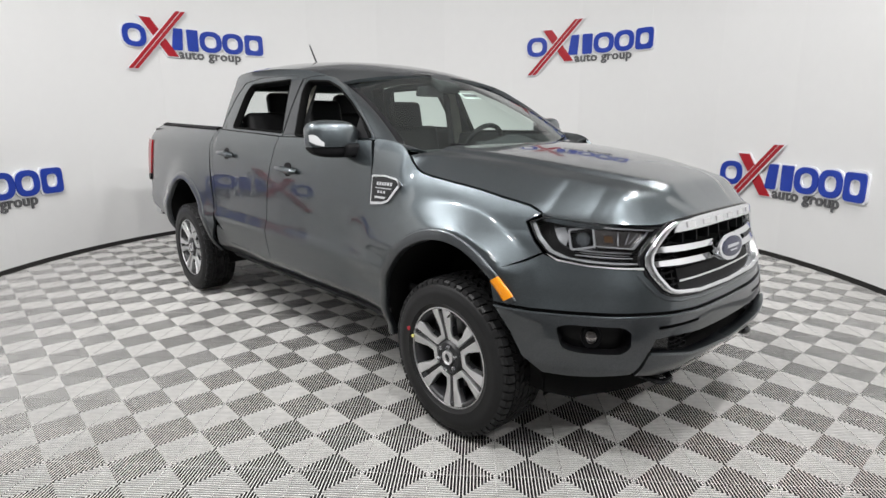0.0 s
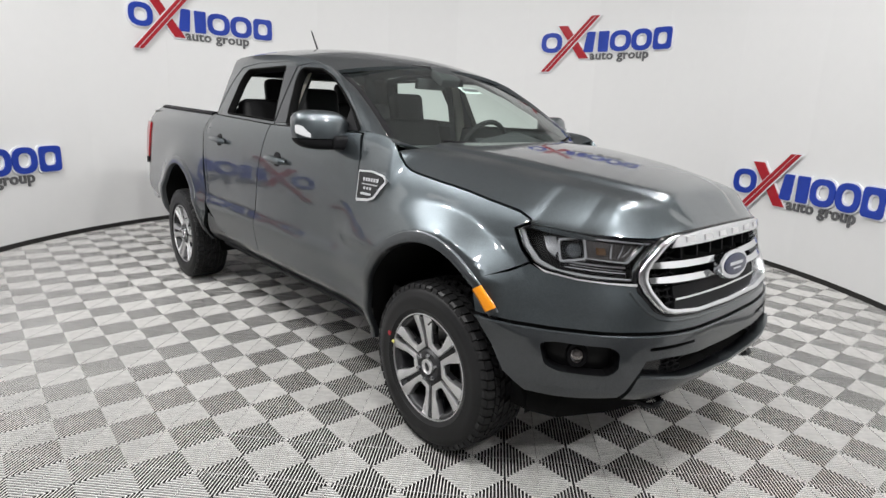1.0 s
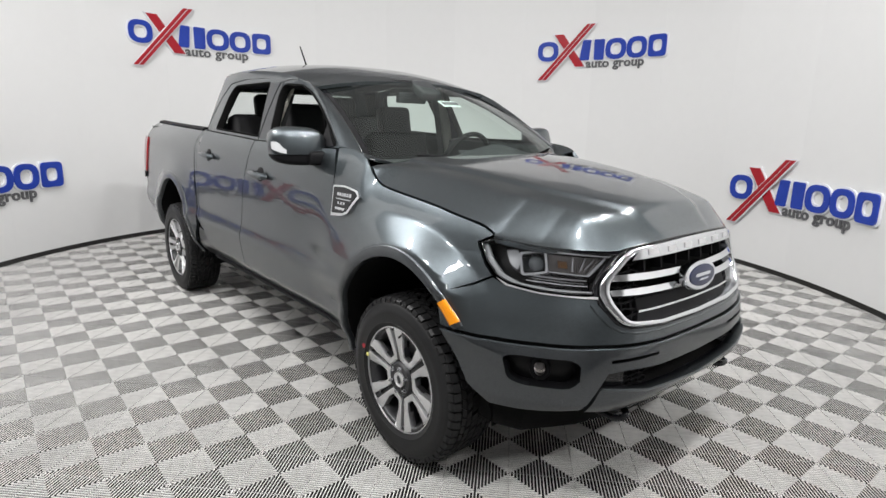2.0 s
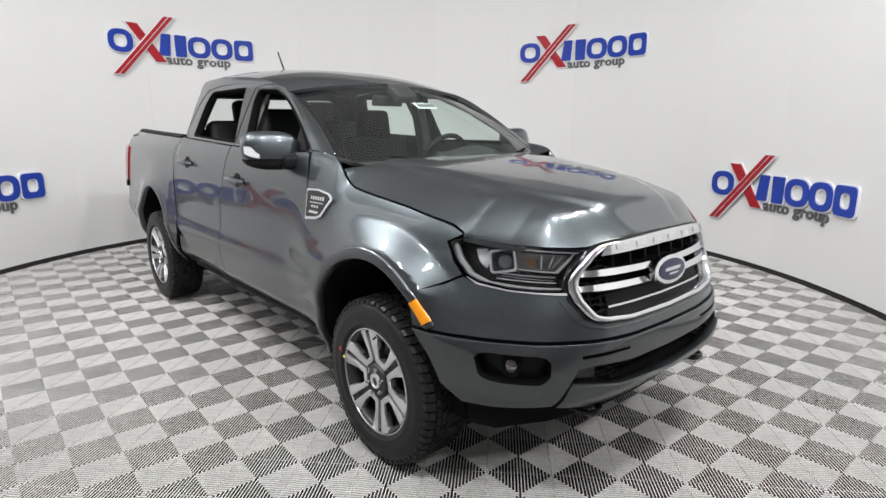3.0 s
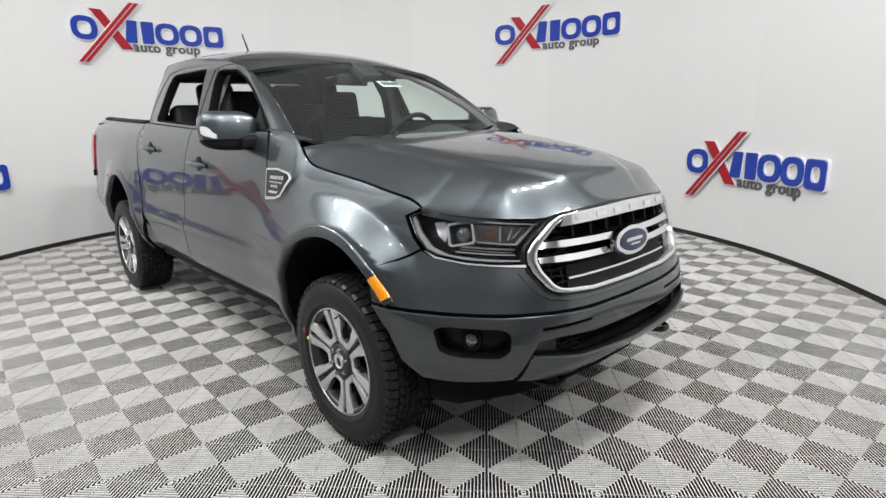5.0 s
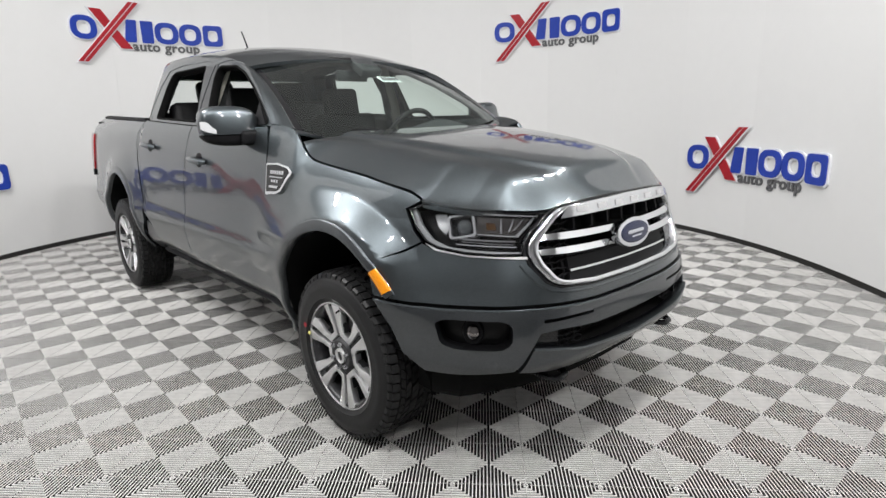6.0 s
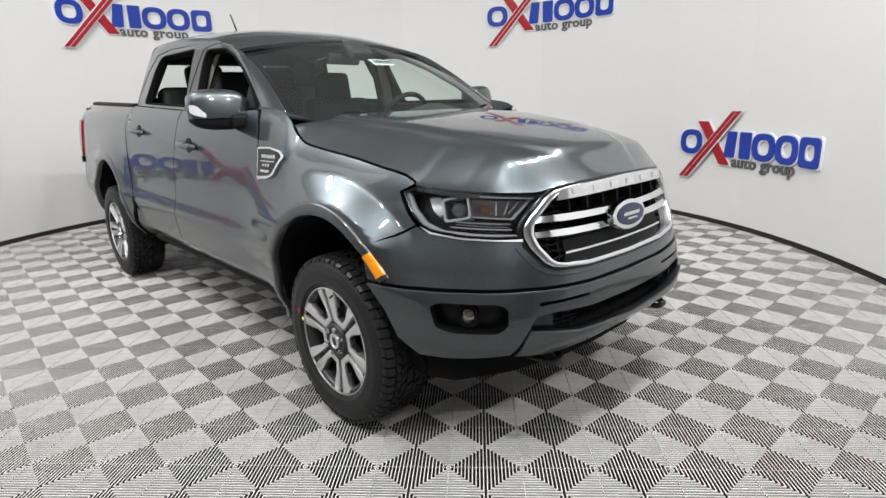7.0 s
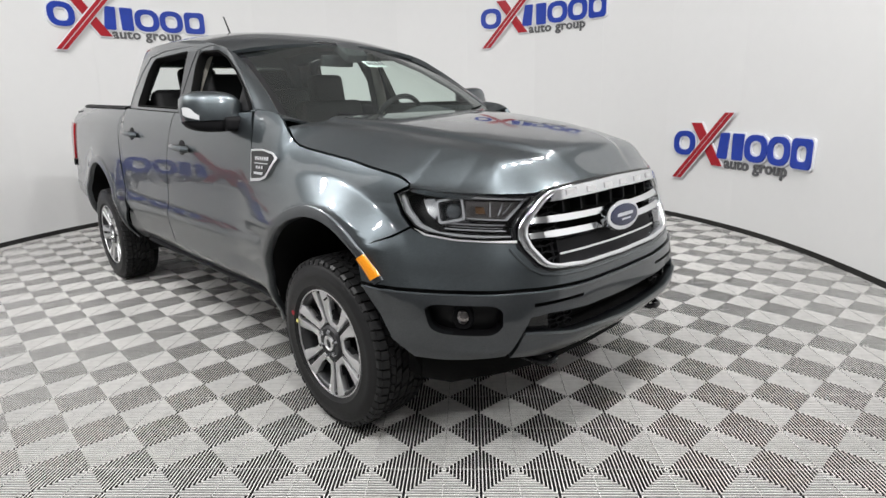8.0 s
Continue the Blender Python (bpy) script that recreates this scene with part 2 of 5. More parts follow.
def skin(name, outlines, surf, mat, parent, step=0.05, holes=(), depth=0.02, off=0.0, label="", flip=1, gap=0.0, step2=None, join_mesh=None):
    """A shell: outlines in (u, v), cut fine, laid on surf(u, v) -> (x, y, z), with edges turned in by depth."""
    b = bmesh.new()
    for poly in outlines:
        if gap:
            poly = inset(poly, gap)
        b.faces.new([b.verts.new((p[0], p[1], 0)) for p in poly])
    def cut(co, no):
        bmesh.ops.bisect_plane(b, geom=list(b.verts) + list(b.edges) + list(b.faces), plane_co=co, plane_no=no, dist=1e-5)
    us, vs = [v.co.x for v in b.verts], [v.co.y for v in b.verts]
    for lo, hi, no, st in ((min(us), max(us), (1, 0, 0), step), (min(vs), max(vs), (0, 1, 0), step2 or step)):
        n = max(1, int(math.ceil((hi - lo) / st)))
        for i in range(1, n):
            w = lo + (hi - lo) * i / n
            cut((w, 0, 0) if no[0] else (0, w, 0), no)
    for hole in holes:
        hole = list(hole)
        for p, q in zip(hole, hole[1:] + hole[:1]):
            d = Vector((q[0] - p[0], q[1] - p[1], 0))
            cut((p[0], p[1], 0), (-d.y, d.x, 0))
        dead = [f for f in b.faces if inside(f.calc_center_median()[:2], hole)]
        bmesh.ops.delete(b, geom=dead, context="FACES")
    bmesh.ops.remove_doubles(b, verts=b.verts, dist=2e-4)
    bmesh.ops.triangulate(b, faces=[f for f in b.faces if len(f.verts) > 4])
    b.verts.index_update()
    flat = [(v.co.x, v.co.y) for v in b.verts]
    e = 0.004
    pos, nor = [], []
    for u, v in flat:
        p = Vector(surf(u, v))
        du, dv = Vector(surf(u + e, v)) - Vector(surf(u - e, v)), Vector(surf(u, v + e)) - Vector(surf(u, v - e))
        n = du.cross(dv) * flip
        n = n.normalized() if n.length > 1e-12 else Vector((0, 0, 1))
        pos.append(p + n * off); nor.append(n)
    faces = []
    for f in b.faces:
        ids = [v.index for v in f.verts]
        c = (pos[ids[1]] - pos[ids[0]]).cross(pos[ids[2]] - pos[ids[0]])
        faces.append(ids if c.dot(nor[ids[0]]) >= 0 else ids[::-1])
    verts, normals = list(pos), list(nor)
    if depth:
        for ed in b.edges:
            if len(ed.link_faces) == 1:
                i, j = ed.verts[0].index, ed.verts[1].index
                c = ed.link_faces[0].calc_center_median()
                k = len(verts)
                quad = [pos[i], pos[j], pos[j] - nor[j] * depth, pos[i] - nor[i] * depth]
                fn = (quad[1] - quad[0]).cross(quad[2] - quad[0])
                mid = Vector(surf(c.x, c.y))
                out = (pos[i] + pos[j]) / 2 - mid
                if fn.dot(out) * (1 if depth > 0 else -1) < 0:
                    quad = [quad[1], quad[0], quad[3], quad[2]]; fn = -fn
                fn = fn.normalized() if fn.length > 1e-12 else nor[i]
                verts += quad; normals += [fn] * 4
                faces.append([k, k + 1, k + 2, k + 3])
    b.free()
    if join_mesh is not None:
        k = len(join_mesh[0])
        join_mesh[0].extend(verts); join_mesh[1].extend([[i + k for i in f] for f in faces]); join_mesh[2].extend(normals)
        return join_mesh
    return finish(name, (verts, faces, normals), mat, parent, label)


def finish(name, data, mat, parent, label=""):
    me = bpy.data.meshes.new(name)
    me.from_pydata([tuple(v) for v in data[0]], [], data[1])
    for p in me.polygons:
        p.use_smooth = True
    me.normals_split_custom_set_from_vertices([tuple(n) for n in data[2]])
    return link(name, me, mat, parent, label)


def thing(name, m, label, category, group="", kind=""):
    ob = new(name)
    ob.matrix_world = m
    return tagged(ob, label, category, group, kind)

# ---- the booth ----
WALL_FROM, WALL_TO, WALL_H = -40, 232, 3.26
# the wall is round, but runs straight at its eastern end: azimuth and change of radius
OPENING = [(-45, 1.65), (-40, 1.22), (-35, 0.89), (-30, 0.63), (-25, 0.43), (-20, 0.27), (-15, 0.16), (-10, 0.08), (-5, 0.035), (0, -0.007), (10, -0.057), (20, -0.087), (30, -0.092), (40, -0.067), (50, -0.037), (60, -0.012), (70, 0.0), (240, 0.0)]
AZ = np.linspace(-45, 240, 571)
OUT = np.interp(AZ, [p[0] for p in OPENING], [p[1] for p in OPENING])
OUT = np.convolve(np.pad(OUT, 12, mode="edge"), np.ones(25) / 25, mode="valid")
WX, WY = CX + (RAD + OUT) * np.cos(np.radians(AZ)), CY + (RAD + OUT) * np.sin(np.radians(AZ))
RUN = np.concatenate([[0], np.cumsum(np.hypot(np.diff(WX), np.diff(WY)))])


def wall_r(az):
    return RAD + float(np.interp(az, AZ, OUT))


def wall_at(az, d, z):
    """A point d metres inside the wall's face."""
    r, a = wall_r(az) - d, radians(az)
    return (CX + r * math.cos(a), CY + r * math.sin(a), z)


def on_wall(az0, u, z, d):
    """A point u metres along the wall from the azimuth az0."""
    return wall_at(float(np.interp(np.interp(az0, AZ, RUN) - u, RUN, AZ)), d, z)


def arc_wall(name, r0, r1, z0, z1, mat, label, category, steps=124, a0=WALL_FROM, a1=WALL_TO):
    b = bmesh.new()
    rows = []
    for i in range(steps + 1):
        a = a0 + (a1 - a0) * i / steps
        rows.append([b.verts.new(wall_at(a, RAD - r, z)) for r, z in ((r0, z0), (r0, z1), (r1, z1), (r1, z0))])
    for p, q in zip(rows, rows[1:]):
        for k in range(4):
            b.faces.new((p[k], q[k], q[(k + 1) % 4], p[(k + 1) % 4]))
    b.faces.new(rows[0]); b.faces.new(rows[-1][::-1])
    return tagged(part(name, b, mat, angle=30), label, category, kind="structure")


wall_booth = arc_wall("wall_booth", RAD + 0.012, RAD + 0.12, 0.05, WALL_H, WALL, "curved white painted wall of a round photo booth", "wall")
arc_wall("baseboard", RAD + 0.004, RAD + 0.10, -0.018, 0.05, BASE_TRIM, "black base strip under the curved white wall", "baseboard")

# painted panels of the curved wall, with hairline joints
PITCH = 14.5
edges = [WALL_FROM] + [2 + PITCH * k for k in range(-3, 16) if WALL_FROM + 3 < 2 + PITCH * k < WALL_TO - 3] + [WALL_TO]
for k, (a0, a1) in enumerate(zip(edges, edges[1:])):
    b = bmesh.new()
    lift = 0.0004 * (k % 2)
    rows = []
    for i in range(9):
        a = a0 + 0.0025 + (a1 - a0 - 0.005) * i / 8
        rows.append([b.verts.new(wall_at(a, RAD - r, z)) for r, z in ((RAD + lift, 0.05), (RAD + lift, WALL_H), (RAD + 0.0125, WALL_H), (RAD + 0.0125, 0.05))])
    for p, q in zip(rows, rows[1:]):
        for j in range(4):
            b.faces.new((p[j], q[j], q[(j + 1) % 4], p[(j + 1) % 4]))
    b.faces.new(rows[0]); b.faces.new(rows[-1][::-1])
    part("wall_panel", b, WALL, wall_booth, angle=30)

b = bmesh.new()
bmesh.ops.create_grid(b, x_segments=1, y_segments=1, size=9.0, matrix=pose(0, 2.5, -0.0185))
floor = tagged(part("floor", b, UNDER, smooth=False), "grey ribbed plastic tile floor over a dark base", "floor", kind="structure")
tagged(part("ceiling", box(18, 18, 0.1, (0, 2.5, 4.72)), CEIL, smooth=False), "plain pale ceiling over the booth", "ceiling", kind="structure")
for name, sx, sy, x, y in (("wall_north", 11.9, 0.1, -0.5, 9.6), ("wall_south", 11.9, 0.1, -0.5, -3.6), ("wall_east", 0.1, 13.3, 5.5, 3.0), ("wall_west", 0.1, 13.3, -6.5, 3.0)):
    tagged(part(name, box(sx, sy, 4.69, (x, y, 2.327)), ROOM, smooth=False), "plain grey wall of the shop round the booth", "wall", kind="structure")

# lamp housings over the booth
for m in LAMP_POSES:
    lamp_thing = thing("flood_lamp", m, "white metal flood lamp hung under the ceiling", "lamp", "lamps round the booth")
    part("lamp_body", box(0.40, 0.32, 0.08, (0, 0, 0.046), 0.01), SIGN_WHITE, lamp_thing)
    hook = m @ Vector((0, 0, 0.08))
    part("bracket", tube([(0, 0, 0.08), m.inverted() @ Vector((hook.x, hook.y, 4.675))], 0.014), STEEL, lamp_thing)


# ---- wall signs ----
def bend(b, az0, z0):
    for v in b.verts:
        v.co = on_wall(az0, v.co.x, z0 + v.co.z, -v.co.y)
    return b


def ring_plate(outer, inner, y0, y1, bm=None):
    b = bmesh.new()
    n = len(outer)
    loops = [[b.verts.new((p[0], y, p[1])) for p in loop] for loop, y in ((outer, y0), (inner, y0), (inner, y1), (outer, y1))]
    for k in range(4):
        p, q = loops[k], loops[(k + 1) % 4]
        for i in range(n):
            b.faces.new((p[i], p[(i + 1) % n], q[(i + 1) % n], q[i]))
    return join(bm, b)


def oval(cx, cz, rx, rz, n=36, p=2.6):
    out = []
    for i in range(n):
        a = 2 * math.pi * i / n
        c, s = math.cos(a), math.sin(a)
        out.append((cx + rx * math.copysign(abs(c) ** (2 / p), c), cz + rz * math.copysign(abs(s) ** (2 / p), s)))
    return out


def bar(p, q, w0, w1=None):
    """A slanted bar with level ends."""
    w1 = w0 if w1 is None else w1
    return [(p[0] - w0 / 2, p[1]), (p[0] + w0 / 2, p[1]), (q[0] + w1 / 2, q[1]), (q[0] - w1 / 2, q[1])]


def plate(poly, y0, y1):
    return prism(poly, y1 - y0, m=Matrix.Translation((0, y0, 0)))


def wall_sign(az0, z0, label):
    t = thing("wall_sign", Matrix.Translation(on_wall(az0, 0.88, z0, 0)), label, "sign", "signs on the booth wall")
    inv = t.matrix_world.inverted()
    def put(name, b, mat, parent, lab=""):
        b = bend(b, az0, z0)
        bmesh.ops.transform(b, matrix=inv, verts=b.verts)
        return part(name, b, mat, parent, lab, angle=30)
    hh = 0.128
    for cx, rx in ((0.15, 0.145), (1.105, 0.143), (1.395, 0.138)):
        back = put("ring_backing", ring_plate(oval(cx, 0, rx + 0.014, hh + 0.014), oval(cx, 0, rx - 0.080, hh - 0.074), -0.024, -0.003), SIGN_WHITE, t, "white edge behind a ring")
        put("ring", ring_plate(oval(cx, 0, rx, hh), oval(cx, 0, rx - 0.066, hh - 0.056), -0.036, -0.0245), SIGN_BLUE, t, "glossy blue ring")
    blocks = [[(0.600, -hh), (0.640, hh), (0.755, hh), (0.735, -hh)], [(0.805, -hh), (0.800, hh), (0.945, hh), (0.940, -hh)]]
    for poly in blocks:
        poly = rounded(poly, 0.016, 3)
        put("block_backing", plate(inset(poly, -0.013), -0.024, -0.003), SIGN_WHITE, t, "white edge behind a block")
        put("block", plate(poly, -0.036, -0.0245), SIGN_BLUE, t, "glossy blue block")
    loop = lambda d: rounded(inset([(1.555, -hh), (1.80, -hh), (1.80, hh), (1.555, hh)], d), 0.05, 4)
    put("ring_backing", ring_plate(loop(-0.013), loop(0.074), -0.024, -0.003), SIGN_WHITE, t, "white edge behind a ring")
    put("ring", ring_plate(loop(0.0), loop(0.060), -0.036, -0.0245), SIGN_BLUE, t, "glossy blue squared ring")
    short = bar((0.295, 0.215), (0.615, -0.205), 0.13)
    put("bar_backing", plate(inset(short, -0.013), -0.024, -0.004), SIGN_WHITE, t, "white edge behind a bar")
    put("bar", plate(short, -0.037, -0.025), SIGN_RED, t, "glossy red bar")
    put("bar_backing", plate(inset(bar((0.085, -0.375), (0.745, 0.325), 0.115), -0.013), -0.0385, -0.0375), SIGN_WHITE, t, "white edge behind a long bar")
    for d, w in ((-0.033, 0.05), (0.030, 0.05)):
        put("bar", plate(bar((0.085 + d, -0.375), (0.745 + d, 0.325), w), -0.052, -0.0395), SIGN_RED, t, "glossy red bar")
    put("bar_line", plate(bar((0.085, -0.375), (0.745, 0.325), 0.012), -0.047, -0.0395), SIGN_WHITE, t, "thin white line along the long bar")
    cu = bpy.data.curves.new("words", "FONT")
    cu.body, cu.size, cu.extrude, cu.offset, cu.resolution_u = "auto group", 0.152, 0.006, 0.0036, 3
    cu.space_character = 1.06
    tmp = new("words", cu)
    bpy.context.view_layer.update()
    me = bpy.data.meshes.new_from_object(tmp.evaluated_get(bpy.context.evaluated_depsgraph_get()))
    bpy.data.objects.remove(tmp)
    b = bmesh.new(); b.from_mesh(me)
    bmesh.ops.remove_doubles(b, verts=b.verts, dist=1e-5)
    wid = max(v.co.x for v in b.verts)
    bmesh.ops.transform(b, matrix=Matrix.Translation((0.688, -0.010, -0.218)) @ pose(0, 0, 0, 90) @ Matrix.Diagonal((0.81 / wid, 1, 1, 1)), verts=b.verts)
    left = set(b.verts)
    while left:
        seed = left.pop()
        glyph, todo = {seed}, [seed]
        while todo:
            for e in todo.pop().link_edges:
                for v in e.verts:
                    if v in left:
                        left.discard(v); glyph.add(v); todo.append(v)
        one = b.copy()
        b.verts.index_update(); one.verts.ensure_lookup_table()
        keep = {v.index for v in glyph}
        bmesh.ops.delete(one, geom=[v for v in one.verts if v.index not in keep], context="VERTS")
        put("letter", one, SIGN_GREY, t, "small dark grey raised letter")
    b.free()
    return t


wall_sign(153.6, 2.40, "blue and red raised sign high on the white wall")
wall_sign(71.3, 2.40, "blue and red raised sign high on the white wall")
wall_sign(28.75, 0.835, "blue and red raised sign low on the white wall")
wall_sign(193.6, 0.835, "blue and red raised sign low on the white wall")

# ---- the shape of the pickup: x ahead, y to its left, z up ----
def tab(v, pts):
    """Smooth interpolation through (v, value) pairs."""
    if v <= pts[0][0]: return pts[0][1]
    if v >= pts[-1][0]: return pts[-1][1]
    for i in range(len(pts) - 1):
        a, b = pts[i], pts[i + 1]
        if v <= b[0]:
            d = (b[1] - a[1]) / (b[0] - a[0])
            m0 = m1 = d
            if i > 0:
                p = pts[i - 1]; e = (a[1] - p[1]) / (a[0] - p[0])
                m0 = 0 if e * d <= 0 else 2 * e * d / (e + d)
            if i < len(pts) - 2:
                q = pts[i + 2]; e = (q[1] - b[1]) / (q[0] - b[0])
                m1 = 0 if e * d <= 0 else 2 * e * d / (e + d)
            h = b[0] - a[0]; t = (v - a[0]) / h
            return (a[1] * (1 + 2 * t) * (1 - t) ** 2 + m0 * h * t * (1 - t) ** 2 + b[1] * t * t * (3 - 2 * t) + m1 * h * t * t * (t - 1))
AXLE, X0, KS = 1.612, 0.7, 0.88
SIDE = [(0.38, 0.76), (0.45, 0.815), (0.52, 0.853), (0.62, 0.872), (0.715, 0.884), (0.80, 0.868), (1.0, 0.861), (1.15, 0.848), (1.28, 0.825), (1.37, 0.785), (1.42, 0.755)]
NOSE = [(0.36, 2.345), (0.42, 2.42), (0.47, 2.468), (0.50, 2.483), (0.62, 2.478), (0.70, 2.472), (0.78, 2.462), (0.90, 2.432), (1.04, 2.412), (1.10, 2.37), (1.2, 2.25)]
BONE = [(0.9, 1.345), (0.97, 1.348), (1.10, 1.338), (1.18, 1.322), (1.225, 1.298), (1.252, 1.267), (1.28, 1.228), (1.305, 1.207), (1.345, 1.190), (1.40, 1.180), (1.49, 1.168), (1.68, 1.143), (1.84, 1.113), (1.93, 1.098), (1.98, 1.082), (2.02, 1.060), (2.2, 1.03)]
FLARE = [(45, 1.16), (55, 1.142), (65, 1.138), (75, 1.146), (85, 1.160), (95, 1.180), (104, 1.215), (112, 1.25), (125, 1.36), (150, 1.55), (180, 1.6)]     # angle and size of the flare's crease
def body(s, z):
    """The body's right half seen as its left: x, y of the outer skin at station s and height z."""
    w = tab(z, SIDE)
    x = min(s, X0)
    if s > 0.5:
        k = min(1, max(0, (s - 0.8) / 0.75)); k = k * k * (3 - 2 * k)
        low = tab(z, [(0.40, 0.90), (0.52, 0.923), (0.66, 0.923), (0.76, 0.900), (0.9, 0.876), (0.98, 0.864), (1.05, 0.850), (1.15, 0.838), (1.3, 0.82)])
        w += (low - w) * k
    if s <= X0:
        y = w
    else:
        phi = math.pi / 2 - (s - X0) / KS
        n = tab(z, [(0.6, 4.0), (0.78, 3.7), (1.0, 3.3)])
        f = tab(z, NOSE) - X0
        r = ((abs(math.cos(phi)) / f) ** n + (abs(math.sin(phi)) / w) ** n) ** (-1 / n)
        x, y = X0 + r * math.cos(phi), r * math.sin(phi)
    if x < -1.0:
        q = (-1.0 - x) / 1.6
        y -= 0.055 * q * q + (0.05 * max(0, (z - 1.22) / 0.18) ** 2 if z > 1.22 else 0)
    rho = math.hypot(x + AXLE, z - 0.40)
    y += 0.03 * math.exp(-((rho - 0.56) / 0.13) ** 2) * min(1, max(0, (z - 0.3) / 0.3))
    ex, ez = (x - AXLE) / 0.507, (z - 0.385) / 0.59
    if z > 0.6 and abs(x - AXLE) < 0.95:
        # the front flare stands out from a crease that runs over the wheel
        angle = math.degrees(math.atan2(ez, ex))
        c = tab(angle, FLARE)
        k = min(1, (c - math.hypot(ex, ez)) / (c - 1.0))
        soft = tab(angle, [(100, 0.09), (120, 0.5), (140, 0.7)])
        k = min(1, 0.5 * (k + math.hypot(k, soft)) - 0.1 * soft)
        fade = min(1, (0.95 - abs(x - AXLE)) / 0.38)
        y += 0.060 * max(0, k) * fade * fade * (3 - 2 * fade) * min(1, max(0, (z - 0.6) / 0.25)) * min(1, max(0, (2.10 - x) / 0.16))
    if x > 0.85:
        top = tab(x, BONE)
        k = max(0, (z - top + 0.19) / 0.19)
        y -= min(1, (x - 0.85) / 0.2) * tab(x, [(0.95, 0.022), (1.1, 0.030), (1.2, 0.040), (1.32, 0.053), (1.7, 0.043), (1.95, 0.018), (2.2, 0.0)]) * k ** tab(x, [(1.15, 1.6), (1.4, 1.9), (2.0, 2.0)])
    return x, y


def station(x, z):
    """The station s at which the skin has this x."""
    if x <= X0:
        return x
    lo, hi = X0, X0 + KS * math.pi / 2
    for _ in range(24):
        m = (lo + hi) / 2
        if body(m, z)[0] < x:
            lo = m
        else:
            hi = m
    return lo


FRONT = X0 + KS * math.pi / 2           # the station of the nose's middle
def side_surf(sign):
    def f(s, z):
        if s > FRONT:
            x, y = body(2 * FRONT - s, z)
            y = -y
        else:
            x, y = body(s, z)
        return (x, sign * y, z)
    return f


CABIN = [(1.30, 0.805), (1.37, 0.772), (1.45, 0.742), (1.55, 0.702), (1.63, 0.668), (1.69, 0.639), (1.735, 0.619), (1.77, 0.594), (1.79, 0.575)]
def cabin_surf(sign, off=0.0):
    def f(x, z):
        y = tab(z, CABIN) + off
        if x < -0.7:
            y -= 0.03 * ((-0.7 - x) / 0.4) ** 2 + 0.05 * max(0, (-1.02 - x) / 0.09) ** 2
        return (x, sign * y, z)
    return f


ROOF = [(-1.14, 1.79), (-1.05, 1.832), (-0.9, 1.851), (-0.6, 1.853), (-0.3, 1.842), (0.05, 1.813), (0.3, 1.770), (0.47, 1.726), (0.56, 1.695)]
def rail_z(x):
    return tab(x, ROOF) - 0.072


def roof_surf(x, v):
    z = rail_z(x)
    ye = cabin_surf(1)(x, z)[1]
    return (x, v * ye, tab(x, ROOF) - 0.072 * abs(v) ** 2.6)


def shield_surf(u, v):
    """The windscreen: u across, v from the cowl up to the roof."""
    a = Vector((1.36 - 0.27 * abs(u) ** 2.0, 0.715 * u, 1.245 + 0.075 * abs(u) ** 2))
    c = Vector((0.50 - 0.14 * abs(u) ** 2.0, 0.585 * u, 1.718 - 0.040 * abs(u) ** 2))
    p = a.lerp(c, v)
    p.z += 0.055 * v * (1 - v) * 2
    p.x += 0.03 * v * (1 - v) * 2
    return tuple(p)


HOOD_MID = [(1.15, 1.302), (1.35, 1.290), (1.6, 1.268), (1.9, 1.230), (2.1, 1.196), (2.25, 1.163), (2.42, 1.12)]
# the bonnet's front edge lies on the nose, along the lamps and the grille
TOPLINE = [(1.639, 1.064), (1.645, 1.063), (1.652, 1.062), (1.670, 1.057), (1.700, 1.051), (1.746, 1.042), (1.800, 1.034), (1.862, 1.030), (1.888, 1.044), (1.95, 1.052), (2.0, 1.055), (X0 + KS * math.pi / 2, 1.056)]
NOSE_EDGE = [(body(s, z)[1], z) for s, z in reversed(TOPLINE)]
NOSE_LINE = [(body(s, z)[1], body(s, z)[0]) for s, z in reversed(TOPLINE)] + [(0.75, 1.94), (0.80, 1.80)]
GRID = np.linspace(0, 0.80, 161)
def evened(pts, width=13):
    """The table on a fine grid, evened out so that the sheet metal runs fair; the outer end stays as it is."""
    raw = np.array([tab(float(y), pts) for y in GRID])
    wide = np.concatenate([raw[width:0:-1], raw, np.full(width, raw[-1])])
    fair = np.convolve(wide, np.hanning(2 * width + 1) / np.hanning(2 * width + 1).sum(), mode="valid")
    k = np.clip((GRID - 0.60) / 0.06, 0, 1)
    return fair * (1 - k) + raw * k


NOSE_X, NOSE_Z = evened(NOSE_LINE), evened(NOSE_EDGE + [(0.80, NOSE_EDGE[-1][1])])
def nose_x(y):
    return float(np.interp(abs(y), GRID, NOSE_X))


